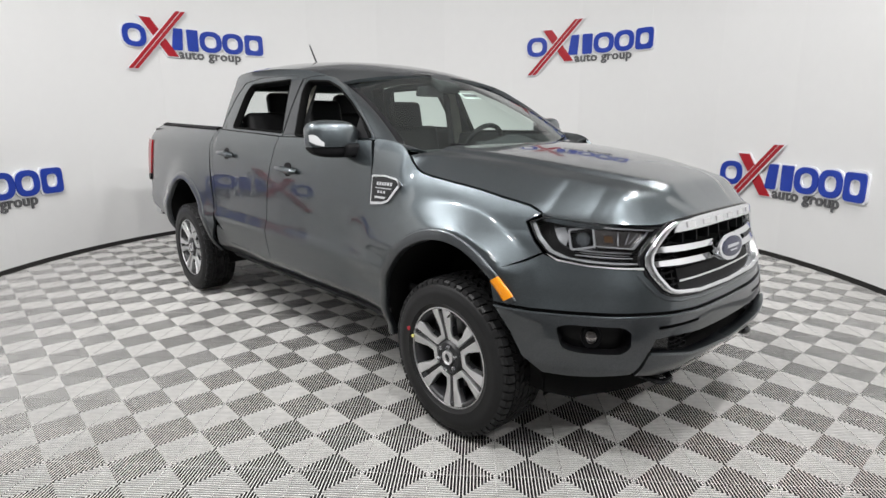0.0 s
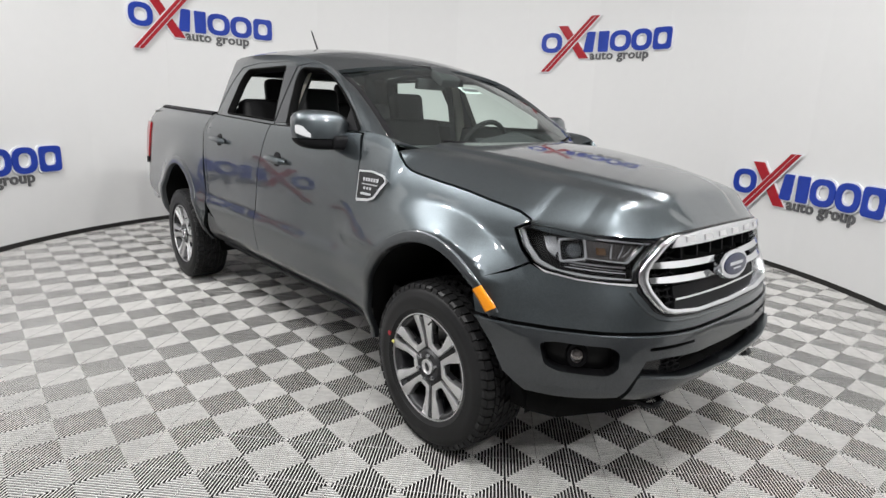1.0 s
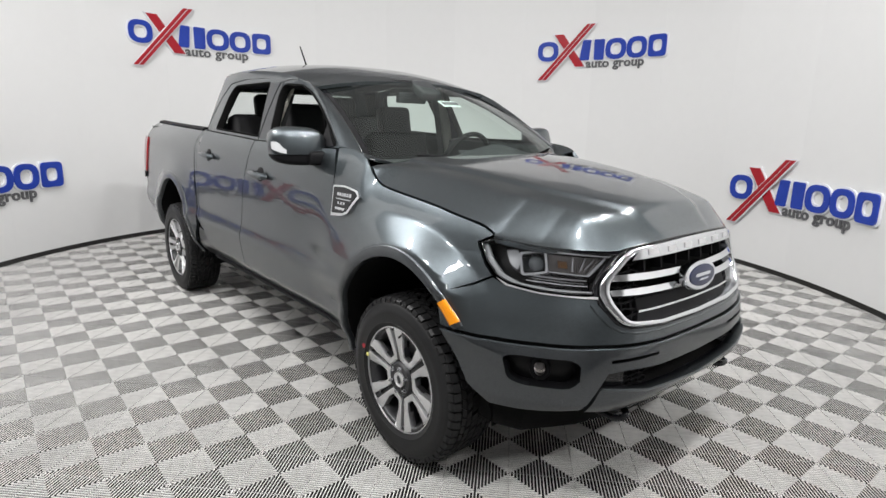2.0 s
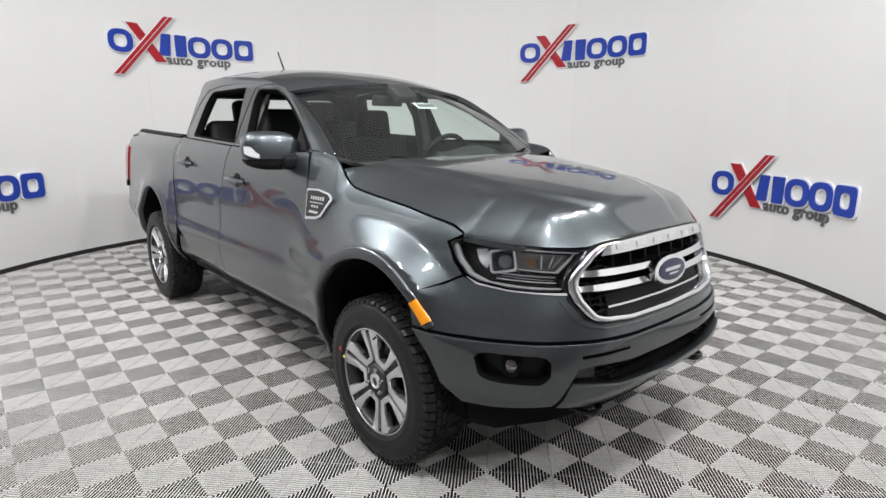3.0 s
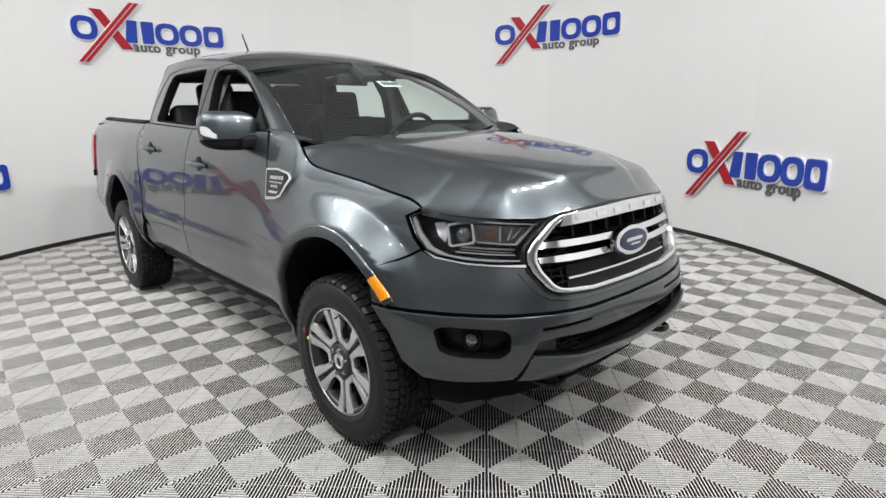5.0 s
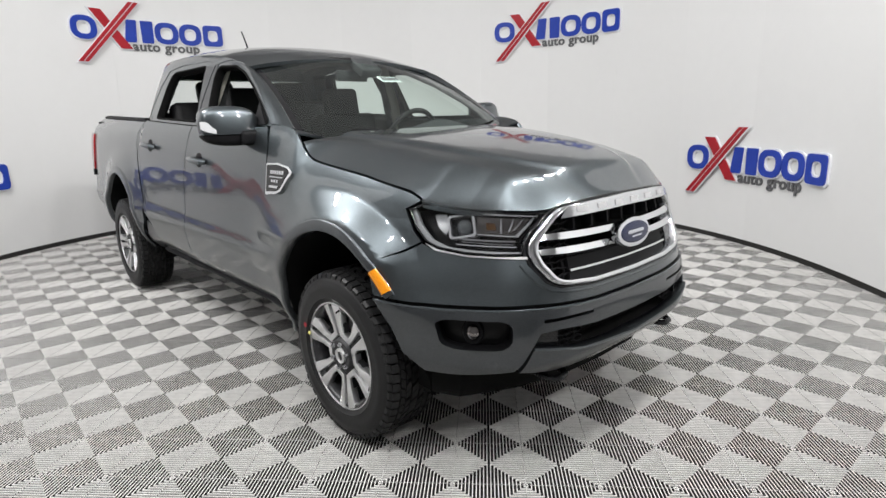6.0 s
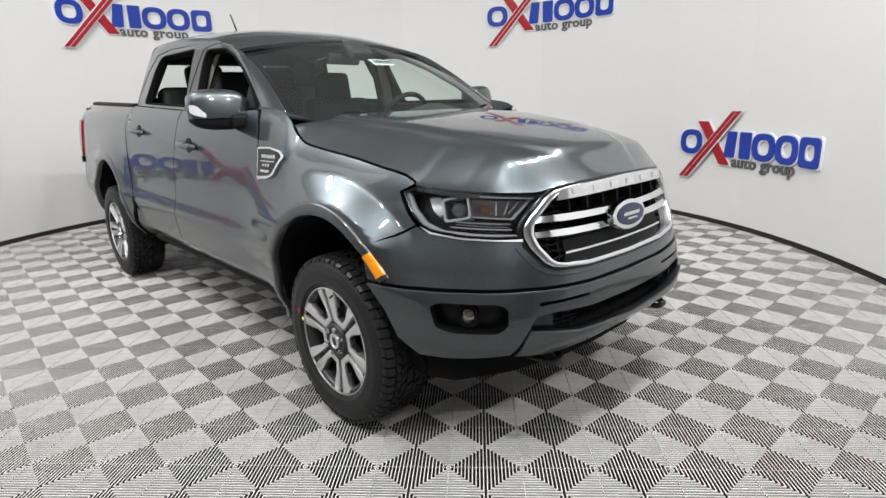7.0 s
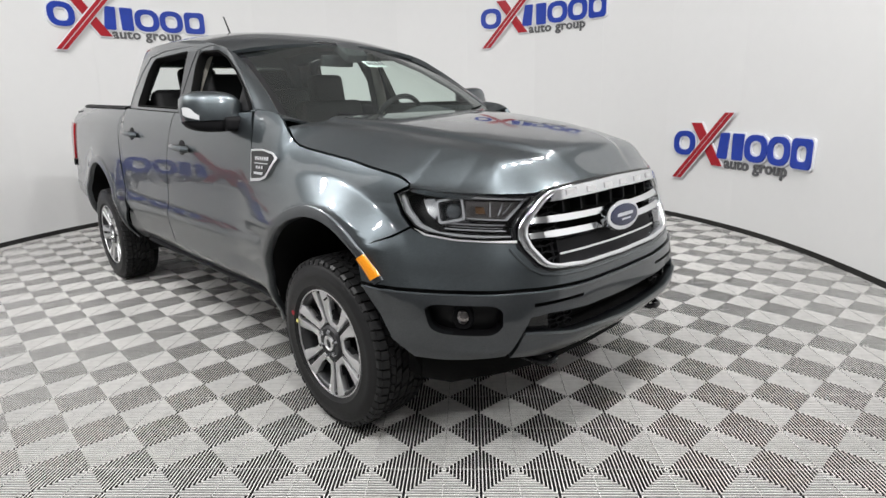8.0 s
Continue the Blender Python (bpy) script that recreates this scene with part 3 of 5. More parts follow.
DOME = [(1.25, 0.545), (1.67, 0.475), (1.95, 0.42), (2.14, 0.335), (2.27, 0.25), (2.42, 0.17)]     # half width of the raised middle
HOOD_EDGE = [(x, body(station(x, tab(x, BONE)), tab(x, BONE))[1]) for x in [1.2 + 0.06 * i for i in range(17)]]
def hood_surf(x, y):
    e, ye = tab(x, BONE), tab(x, HOOD_EDGE)
    c = tab(x, HOOD_MID)
    inner = c - 0.030 * (abs(y) / 0.772) ** 2
    outer = e + tab(x, [(1.35, 0.60), (1.7, 0.55), (2.0, 0.80)]) * (ye - abs(y))
    step = c - 0.030 * (ye / 0.772) ** 2 - e
    wide = tab(x, [(1.3, 0.012), (2.1, 0.022)])
    top = 0.5 * (inner + outer - math.hypot(inner - outer, wide) + math.hypot(step, wide) - abs(step))
    d = abs(y) - tab(x, DOME)
    top += 0.017 / (1 + math.exp(min(40, d / 0.008)))
    f = float(np.interp(abs(y), GRID, NOSE_Z))
    # the front turns down: at a crease in the middle, rounder towards the sides
    r = max(0, nose_x(y) - x) / tab(abs(y), [(0.0, 0.12), (0.36, 0.105), (0.48, 0.095), (0.56, 0.095), (0.62, 0.09), (0.66, 0.07), (0.70, 0.04), (0.71, 0.03)])
    soft = tab(abs(y), [(0.0, 0.24), (0.38, 0.26), (0.5, 0.36), (0.6, 0.65), (0.7, 0.7)])
    r = 0.5 * (r + 1 - math.hypot(r - 1, soft)) + 0.5 * (math.hypot(1, soft) - 1)
    return (x, y, f + (top - f) * max(0, min(1, r)))


def arch(xc, sign_from, sign_to, r, n=18, zc=0.385, kx=1.0, kz=1.06):
    """Points round a wheel opening."""
    return [(xc + r * kx * math.cos(a), zc + r * kz * math.sin(a)) for a in (radians(sign_from + (sign_to - sign_from) * i / n) for i in range(n + 1))]


TRUCK = pose(-1.0568, 4.0819, 0, 0, 0, -43.79)
truck = thing("pickup_truck", TRUCK, "dark grey metallic four-door pickup truck parked on the tiled floor", "pickup truck")

def st(pts):
    return [(station(x, z), z) for x, z in pts]


def both(fn):
    for sign in (-1, 1):
        fn(sign)


# --- outer panels ---
def front_fender(sign):
    a = st(arch(AXLE, 170, 55, 0.463, 20, kz=1.18))
    poly = [(station(x, z), z) for x, z in [(1.045, 0.50)]] + a + [(1.60, 0.883), (1.636, 0.921), (1.622, 0.96), (1.608, 1.034), (1.637, 1.064)]
    poly += st([(x, tab(x, BONE)) for x in (2.0, 1.95, 1.9, 1.8, 1.7, 1.6, 1.5, 1.4, 1.34, 1.30, 1.27, 1.25, 1.22, 1.19, 1.16, 1.13, 1.10, 1.05)] + [(0.985, 1.345), (1.02, 1.24), (1.035, 1.06), (1.045, 0.78)])
    skin("front_fender", [poly], side_surf(sign), PAINT, truck, 0.013, gap=0.0034, flip=-sign)


both(front_fender)


def mirrored(half):
    """An outline given from the right to the middle, carried on to the left."""
    return half + [(2 * FRONT - s, z) for s, z in reversed(half) if abs(s - FRONT) > 1e-6]


FD_REAR = [(-0.145, 0.525), (-0.142, 0.76), (-0.10, 1.06), (-0.03, 1.27), (0.0, 1.335)]
FD_FRONT = [(1.045, 0.525), (1.045, 0.78), (1.035, 1.06), (1.02, 1.24), (0.985, 1.345)]
RD_REAR = [(-0.80, 0.545), (-0.865, 0.62), (-0.95, 0.74), (-1.01, 1.076), (-1.04, 1.25), (-1.045, 1.375)]
def belt(x):
    return 1.337 + 0.035 * max(0, -x) / 1.04


GLASS_R = [(-0.79, 1.385), (-0.735, 1.60), (-0.70, 1.665), (-0.66, 1.683), (-0.11, 1.69), (-0.02, 1.36)]
GLASS_F = [(0.155, 1.345), (0.10, 1.60), (0.105, 1.655), (0.135, 1.672), (0.36, 1.660), (0.51, 1.615), (0.67, 1.535), (0.82, 1.442), (0.945, 1.35)]
A_PILLAR = [(0.985, 1.345), (0.86, 1.437), (0.72, 1.535), (0.57, 1.62), (0.45, 1.667), (0.36, 1.688)]


def doors(sign):
    surf, cab = side_surf(sign), cabin_surf(sign)
    # front door: lower skin and window frame in one shell
    lower = FD_REAR[:-1] + [(-0.005, 1.337)] + [(0.985, 1.337)] + FD_FRONT[::-1][1:]
    data = ([], [], [])
    skin("", [lower], surf, None, None, 0.035, gap=0.0034, flip=-sign, join_mesh=data)
    frame_out = [(-0.003, 1.3375), (0.02, 1.50), (0.055, 1.69), (0.20, 1.703), (0.35, 1.69), (0.45, 1.667), (0.57, 1.62), (0.72, 1.535), (0.86, 1.437), (0.983, 1.345), (0.983, 1.3375)]
    skin("", [frame_out], cab, None, None, 0.05, holes=[rounded(GLASS_F, 0.02, 2)], gap=0.002, flip=-sign, off=-0.003, join_mesh=data)
    d = finish("front_door", data, PAINT, truck, "grey metallic front door with its window lowered")
    skin("pillar_cover", [[(0.006, 1.352), (0.024, 1.50), (0.058, 1.684), (0.088, 1.684), (0.088, 1.60), (0.142, 1.352)]], cab, PILLAR, d, 0.03, off=0.0015, depth=0.004, flip=-sign, label="satin dark grey cover on the door pillar")
    seal = ring_on(cabin_surf(sign), rounded(GLASS_F, 0.02, 2), [(-0.006, 0.0005), (-0.005, 0.0025), (0.002, 0.003), (0.005, 0.001), (0.006, -0.045)], -sign)
    finish("window_seal", seal, SEAL, d, "black rubber window seal")
    # rear door
    lower = RD_REAR[:-1] + [(-1.04, belt(-1.04)), (-0.5, belt(-0.5)), (-0.008, 1.337)] + FD_REAR[::-1][1:]
    data = ([], [], [])
    skin("", [lower], surf, None, None, 0.035, gap=0.0034, flip=-sign, join_mesh=data)
    frame_out = [(-1.035, belt(-1.035)), (-0.5, belt(-0.5)), (-0.010, 1.3375), (0.012, 1.50), (0.047, 1.69), (-0.10, 1.722), (-0.55, 1.725), (-0.80, 1.70), (-0.90, 1.60)]
    skin("", [frame_out], cab, None, None, 0.05, holes=[rounded(GLASS_R, 0.02, 2)], gap=0.002, flip=-sign, off=-0.003, join_mesh=data)
    d = finish("rear_door", data, PAINT, truck, "grey metallic rear door with its window lowered")
    skin("pillar_cover", [[(-0.012, 1.366), (-0.098, 1.684), (0.040, 1.684), (0.008, 1.50), (-0.008, 1.366)]], cab, PILLAR, d, 0.03, off=0.0015, depth=0.004, flip=-sign, label="satin dark grey cover on the door pillar")
    seal = ring_on(cabin_surf(sign), rounded(GLASS_R, 0.02, 2), [(-0.006, 0.0005), (-0.005, 0.0025), (0.002, 0.003), (0.005, 0.001), (0.006, -0.045)], -sign)
    finish("window_seal", seal, SEAL, d, "black rubber window seal")


def ring_on(surf, poly, profile, flip):
    """A moulding that runs round an outline on a surface; profile of (inward, outward) metres."""
    rows = [inset(poly, d) for d, _ in profile]
    verts, faces = [], []
    n, e = len(poly), 0.004
    for row, (_, h) in zip(rows, profile):
        for u, v in row:
            p = Vector(surf(u, v))
            nn = (Vector(surf(u + e, v)) - Vector(surf(u - e, v))).cross(Vector(surf(u, v + e)) - Vector(surf(u, v - e))) * flip
            verts.append(p + nn.normalized() * h)
    for k in range(len(rows) - 1):
        for i in range(n):
            j = (i + 1) % n
            faces.append([k * n + i, k * n + j, (k + 1) * n + j, (k + 1) * n + i])
    b = bmesh.new()
    vs = [b.verts.new(v) for v in verts]
    for f in faces:
        b.faces.new([vs[i] for i in f])
    b.normal_update()
    b.verts.index_update()
    nn = [v.normal.copy() for v in b.verts]
    # outward sense from the first row's face
    u, v = poly[0]
    out = (Vector(surf(u + e, v)) - Vector(surf(u - e, v))).cross(Vector(surf(u, v + e)) - Vector(surf(u, v - e))) * flip
    b.faces.ensure_lookup_table()
    s = sum(f.normal.dot(out) * f.calc_area() for f in b.faces)
    if s < 0:
        faces = [f[::-1] for f in faces]; nn = [-a for a in nn]
    b.free()
    return verts, faces, nn


both(doors)


def cab_rest(sign):
    """Roof rail, rear pillar and screen pillar of one side."""
    cab = cabin_surf(sign)
    data = ([], [], [])
    low = [(-1.12, 1.702), (-0.80, 1.702), (-0.55, 1.725), (-0.10, 1.720), (0.04, 1.690), (0.07, 1.690), (0.20, 1.702), (0.27, 1.697)]
    xs = [-1.11, -1.05, -0.9, -0.8, -0.55, -0.3, -0.1, -0.02, 0.04, 0.07, 0.12, 0.2, 0.27]
    def under(x):
        for (xa, za), (xb, zb) in zip(low, low[1:]):
            if x <= xb:
                return za + (zb - za) * (x - xa) / (xb - xa)
        return low[-1][1]
    strips = [[(a, under(a)), (c, under(c)), (c, rail_z(c)), (a, rail_z(a))] for a, c in zip(xs, xs[1:])]
    front = [(-1.037, belt(-1.04)), (-0.97, 1.485), (-0.90, 1.602), (-0.85, 1.652), (-0.80, 1.702)]
    strips += [[(-1.11, p[1]), p, q, (-1.11, q[1])] for p, q in zip(front, front[1:])]
    skin("", strips, cab, None, None, 0.05, flip=-sign, join_mesh=data)
    # screen pillar between door frame and glass
    def pillar(u, v):
        p = tab_line(A_PILLAR, u)
        a = Vector(cab(*p))
        g = Vector(shield_surf(sign * 1.0, u * 1.0))
        w = a.lerp(g, v)
        w += Vector((0.25, sign * 0.6, 0.75)).normalized() * 0.007 * math.sin(math.pi * min(1, max(0, v)))
        return tuple(w)
    skin("", [[(0.0, 0.0), (1.0, 0.0), (1.0, 1.0), (0.0, 1.0)]], pillar, None, None, 0.06, flip=sign, step2=0.2, depth=0.015, join_mesh=data)
    corner = RD_REAR[1:] + [(-1.083, 1.365), (-1.083, 1.24), (-1.055, 1.076), (-0.985, 0.74)]
    skin("", [corner], side_surf(sign), None, None, 0.05, gap=0.002, flip=-sign, join_mesh=data)
    finish("cab_frame", data, PAINT, truck, "grey metallic roof rail and pillars")


def tab_line(pts, u):
    k = min(max(u, 0), 1) * (len(pts) - 1)
    i = min(int(k), len(pts) - 2)
    a, c = Vector(pts[i]), Vector(pts[i + 1])
    return tuple(a.lerp(c, k - i))


both(cab_rest)
skin("roof", [[(-1.10, -1), (0.50, -1), (0.53, -0.7), (0.545, 0), (0.53, 0.7), (0.50, 1), (-1.10, 1)]], roof_surf, PAINT, truck, 0.06, step2=0.1, depth=0.02)
shield = skin("windscreen", [[(-0.985, -0.09), (0.985, -0.09), (0.985, 0.985), (-0.985, 0.985)]], shield_surf, WS_GLASS, truck, 0.1, depth=0.0, label="clear greenish windscreen glass")
shield.visible_shadow = False
SCREEN_EDGE = [(-0.985 + 1.97 * k / 10, -0.09) for k in range(10)] + [(0.985, -0.09 + 1.075 * k / 8) for k in range(8)] + [(0.985 - 1.97 * k / 10, 0.985) for k in range(10)] + [(-0.985, 0.985 - 1.075 * k / 8) for k in range(8)]
finish("windscreen_border", ring_on(shield_surf, SCREEN_EDGE, [(-0.022, -0.006), (-0.016, 0.002), (0.0, 0.003), (0.022, 0.002)], 1), GLOSS_BLACK, shield, "black printed border of the windscreen")
def hood():
    edge = [(x, body(station(x, tab(x, BONE)), tab(x, BONE))[1] - 0.0065) for x in (1.24, 1.255, 1.275, 1.30, 1.34, 1.40, 1.5, 1.6, 1.7, 1.8, 1.9, 1.95, 1.98, 1.995)]
    front = [(nose_x(y) - 0.003, y) for y in (0.708, 0.702, 0.694, 0.67, 0.64, 0.61, 0.58, 0.54, 0.50, 0.46, 0.42, 0.37, 0.32, 0.24, 0.16, 0.08)]
    right = [(1.222, 0.70), (1.222, 0.722)] + edge + front + [(nose_x(0) - 0.003, 0.0)]
    back = [(1.235, 0.60), (1.245, 0.50), (1.285, 0.34), (1.325, 0.17), (1.34, 0.0)]
    half = list(reversed(back)) + right
    outline = half + [(x, -y) for x, y in reversed(half) if abs(y) > 1e-6]
    skin("hood", [outline], hood_surf, PAINT, truck, 0.016, step2=0.012, depth=0.025, label="grey metallic bonnet with raised middle")


hood()


def cowl_corner(sign):
    """The strip of wing between its top edge and the screen's corner."""
    def f(x, v):
        z = tab(x, BONE)
        a = Vector((x, body(station(x, z), z)[1] - 0.004, z))
        c = Vector((x - 0.012, tab(x, [(0.99, 0.708), (1.07, 0.704), (1.14, 0.675), (1.22, 0.60)]), tab(x, [(0.99, z - 0.010), (1.07, 1.318), (1.14, 1.296), (1.22, 1.272)])))
        p = a.lerp(c, v)
        return (p.x, sign * p.y, p.z + 0.005 * math.sin(math.pi * min(1, max(0, v))))
    skin("wing_top", [[(0.99, 0.0), (1.215, 0.0), (1.215, 1.0), (0.99, 1.0)]], f, PAINT, truck, 0.03, step2=0.25, depth=0.01, flip=-sign, label="grey metallic top of the front wing")


both(cowl_corner)


def bed_side(sign):
    a = arch(-AXLE, 12, 163, 0.55, 20, kz=1.13)
    poly = [(-0.985, 0.66), (-0.995, 0.76), (-1.060, 0.95), (-1.087, 1.24), (-1.090, 1.362), (-1.6, 1.372), (-2.2, 1.383), (-2.66, 1.392), (-2.715, 1.37), (-2.735, 1.30), (-2.745, 1.1), (-2.735, 0.80), (-2.70, 0.64), (-2.5, 0.60), (-2.2, 0.545)]
    poly = poly + a[::-1]
    skin("bed_side", [poly], side_surf(sign), PAINT, truck, 0.05, gap=0.002, flip=-sign, label="grey metallic side of the load bed")
    top = [(-1.10, 0), (-2.60, 0), (-2.60, 1), (-1.10, 1)]
    def cap(u, v):
        z = 1.362 + (u + 1.095) * (-0.019)
        y = body(u, z)[1]
        return (u, sign * (y + 0.006 - v * 0.085), z + 0.012 + 0.012 * math.sin(math.pi * min(1, max(0, v))))
    skin("rail_cap", [top], cap, BLACK, truck, 0.2, step2=0.2, depth=0.03, flip=-sign, label="black plastic bed rail cap")
    lamp = skin("tail_lamp", [[(-2.64, 1.25), (-2.762, 1.26), (-2.765, 0.93), (-2.70, 0.93), (-2.655, 1.05)]], side_surf(sign), RED_LENS, truck, 0.05, off=0.012, depth=0.03, flip=-sign, label="red tail lamp lens")
    skin("tail_lamp_foot", [[(-2.69, 0.925), (-2.768, 0.925), (-2.765, 0.865), (-2.715, 0.87)]], side_surf(sign), BLACK, truck, 0.05, off=0.014, depth=0.03, flip=-sign, label="black plastic end below the tail lamp")


both(bed_side)


def sills(sign):
    skin("rocker_panel", [[(-1.045, 0.43), (1.08, 0.43), (1.06, 0.52), (-0.79, 0.535), (-0.865, 0.612), (-0.975, 0.652)]], side_surf(sign), PAINT_SATIN, truck, 0.06, gap=0.003, off=-0.012, flip=-sign, label="grey sill under the doors")
    skin("sill_strip", [[(-0.84, 0.425), (1.09, 0.425), (1.09, 0.447), (-0.84, 0.447)]], side_surf(sign), BLACK, truck, 0.1, off=0.004, flip=-sign, label="black strip along the sill")


both(sills)


def moulding(sign):
    for xc, a0, a1, rx, rz, wide, name in ((AXLE, 184, 38, 0.507, 0.590, 0.054, "front"), (-AXLE, 192, 4, 0.56, 0.633, 0.066, "rear")):
        def surf(u, t, xc=xc, rx=rx, rz=rz, wide=wide):
            """u: half the angle; t: from the outer edge (0) to the opening (1)."""
            a = u / 0.5
            if xc > 0:
                k = min(1, max(0, (radians(100) - a) / radians(44)))
                k = k * k * (3 - 2 * k)
            else:
                k = 0
            d = wide * (t + (0.22 + 0.30 * (1 - t)) * k)
            x, z = xc + (rx - d) * math.cos(a), 0.385 + (rz - d) * math.sin(a)
            y = body(station(x, z), z)[1]
            off = 0.011 * min(1, max(0, t) / 0.07) + 0.003 * math.sin(math.pi * min(1, max(0, t)))
            off -= 0.03 * max(0, (t - 0.8) / 0.2) ** 2
            return (x, sign * (y + off), z)
        lo, hi = radians(a1) * 0.5, radians(a0) * 0.5
        skin("wheel_arch_moulding", [[(lo, 0), (hi, 0), (hi, 1), (lo, 1)]], surf, PAINT_SATIN, truck, 0.045, step2=0.1, depth=0.03, flip=-sign, label="grey moulding round the %s wheel opening" % name)
        if name == "front":
            skin("side_marker", [rounded([(radians(40.0) * 0.5, 0.03), (radians(50.8) * 0.5, 0.03), (radians(51.8) * 0.5, 0.84), (radians(40.3) * 0.5, 0.84)], 0.006, 2)], surf, AMBER, truck, 0.02, off=0.006, step2=0.2, depth=0.03, flip=-sign, label="amber side marker lens")
        # dark liner
        b = bmesh.new()
        rows = []
        for i in range(25):
            a = radians(-8 + 196 * i / 24)
            x, z = xc + (rx - wide + 0.004) * math.cos(a), 0.385 + (rz - wide + 0.004) * math.sin(a)
            yo = body(station(x, z), z)[1] - 0.02
            rows.append([b.verts.new((x, sign * yo, z)), b.verts.new((x, sign * 0.42, z))])
        for p, q in zip(rows, rows[1:]):
            b.faces.new((p[0], q[0], q[1], p[1]))
        b.faces.new([r[1] for r in rows])
        part("wheel_liner", b, LINER, truck, "black inner liner of the wheel opening")


both(moulding)

# --- nose ---
GAP_TOP = [(1.536, 0.715), (1.605, 0.708), (1.70, 0.714), (1.807, 0.711), (1.955, 0.693), (FRONT, 0.689)]
HL_LOW = [(1.542, 0.842), (1.60, 0.880), (1.634, 0.917), (1.658, 0.894), (1.711, 0.879), (1.76, 0.873), (1.810, 0.866), (1.812, 0.848), (1.840, 0.780), (1.868, 0.757), (1.95, 0.743), (FRONT, 0.738)]
nose_surf = side_surf(-1)
skin("front_fascia", [mirrored(GAP_TOP) + mirrored(HL_LOW)[::-1]], nose_surf, PAINT, truck, 0.03, gap=0.0015, flip=1, label="grey metallic nose panel under the headlamps")
skin("gap_strip", [mirrored([(1.575, 0.68), (1.7, 0.68), (1.81, 0.675), (FRONT, 0.655)]) + mirrored([(1.575, 0.73), (1.7, 0.73), (1.81, 0.73), (FRONT, 0.71)])[::-1]], nose_surf, BLACK, truck, 0.05, off=-0.022, depth=0.0, flip=1, label="black gap above the bumper")

FOG = [(1.640, 0.650), (1.660, 0.666), (1.752, 0.664), (1.768, 0.645), (1.766, 0.582), (1.750, 0.557), (1.668, 0.558), (1.648, 0.574)]
SLIT = [(1.826, 0.657), (1.945, 0.648), (1.945, 0.637), (1.825, 0.643)]
INTAKE = [(1.802, 0.559), (1.818, 0.609), (1.862, 0.611), (1.954, 0.594), (FRONT, 0.588)]
LIP_TOP = [(1.803, 0.556), (1.862, 0.537), (1.908, 0.518), (FRONT, 0.494)]
flipped = lambda poly: [(2 * FRONT - s, z) for s, z in poly]
bump_top = [(1.536, 0.700), (1.605, 0.693), (1.70, 0.699), (1.807, 0.696), (1.955, 0.678), (FRONT, 0.674)]
bump_low = [(1.560, 0.60), (1.582, 0.51), (1.624, 0.447), (1.674, 0.45), (1.772, 0.47)] + INTAKE
def bumper_surf(s, z):
    """The bumper stands a little proud of the nose."""
    x, y, _ = nose_surf(s, z)
    k = 1.004
    return (X0 + (x - X0) * k, y * k, z)


bumper = skin("front_bumper", [mirrored(bump_top) + mirrored(bump_low)[::-1]], bumper_surf, PAINT_SATIN, truck, 0.03, holes=[rounded(FOG, 0.012, 2), flipped(rounded(FOG, 0.012, 2))[::-1], SLIT, flipped(SLIT)[::-1]], flip=1, depth=0.035, label="grey front bumper with fog lamp openings")
skin("lower_valance", [mirrored([(1.780, 0.468), (1.85, 0.448), (1.95, 0.434), (FRONT, 0.425)]) + mirrored(LIP_TOP)[::-1]], bumper_surf, PAINT_SATIN, bumper, 0.03, off=0.006, depth=0.05, flip=1, label="grey lip under the air intake")
skin("valance_edge", [mirrored([(1.806, 0.553), (1.862, 0.534), (1.908, 0.515), (FRONT, 0.491)]) + mirrored([(1.806, 0.561), (1.862, 0.543), (1.908, 0.524), (FRONT, 0.500)])[::-1]], bumper_surf, PAINT, bumper, 0.03, off=0.012, depth=0.012, flip=1, label="glossy edge along the lip")
skin("intake_back", [mirrored([(1.79, 0.50), (1.862, 0.48), (1.908, 0.46), (FRONT, 0.44)]) + mirrored([(1.79, 0.63), (FRONT, 0.61)])[::-1]], nose_surf, LINER, bumper, 0.05, off=-0.09, depth=-0.08, flip=1, label="black back of the air intake")
for f in (lambda p: p, lambda p: flipped(p)[::-1]):
    skin("intake_blank", [f([(1.804, 0.560), (1.862, 0.540), (1.862, 0.608), (1.818, 0.607)])], nose_surf, GLOSS_BLACK, bumper, 0.03, off=-0.02, depth=0.04, flip=1, label="dark blank beside the intake mesh")
    skin("fog_pocket", [f(rounded(FOG, 0.012, 2))], nose_surf, POCKET, bumper, 0.04, off=-0.06, depth=-0.06, flip=1, label="dark fog lamp pocket")
    skin("slit_back", [f(SLIT)], nose_surf, BLACK, bumper, 0.05, off=-0.02, depth=-0.02, flip=1, label="black slot in the bumper")

# rolled edges along the bumper's top and the lip
def edge_line(name, half, off, r, label):
    pts = []
    for (s0, z0), (s1, z1) in zip(half, half[1:]):
        pts += [(s0 + (s1 - s0) * k / 6, z0 + (z1 - z0) * k / 6) for k in range(6)]
    pts = mirrored(pts + [half[-1]])
    part(name, tube([Vector(bumper_surf(s_, z_)) + (Vector(bumper_surf(s_, z_)) - Vector((X0, 0, z_))).normalized() * off for s_, z_ in pts], r, 8), PAINT, bumper, label)


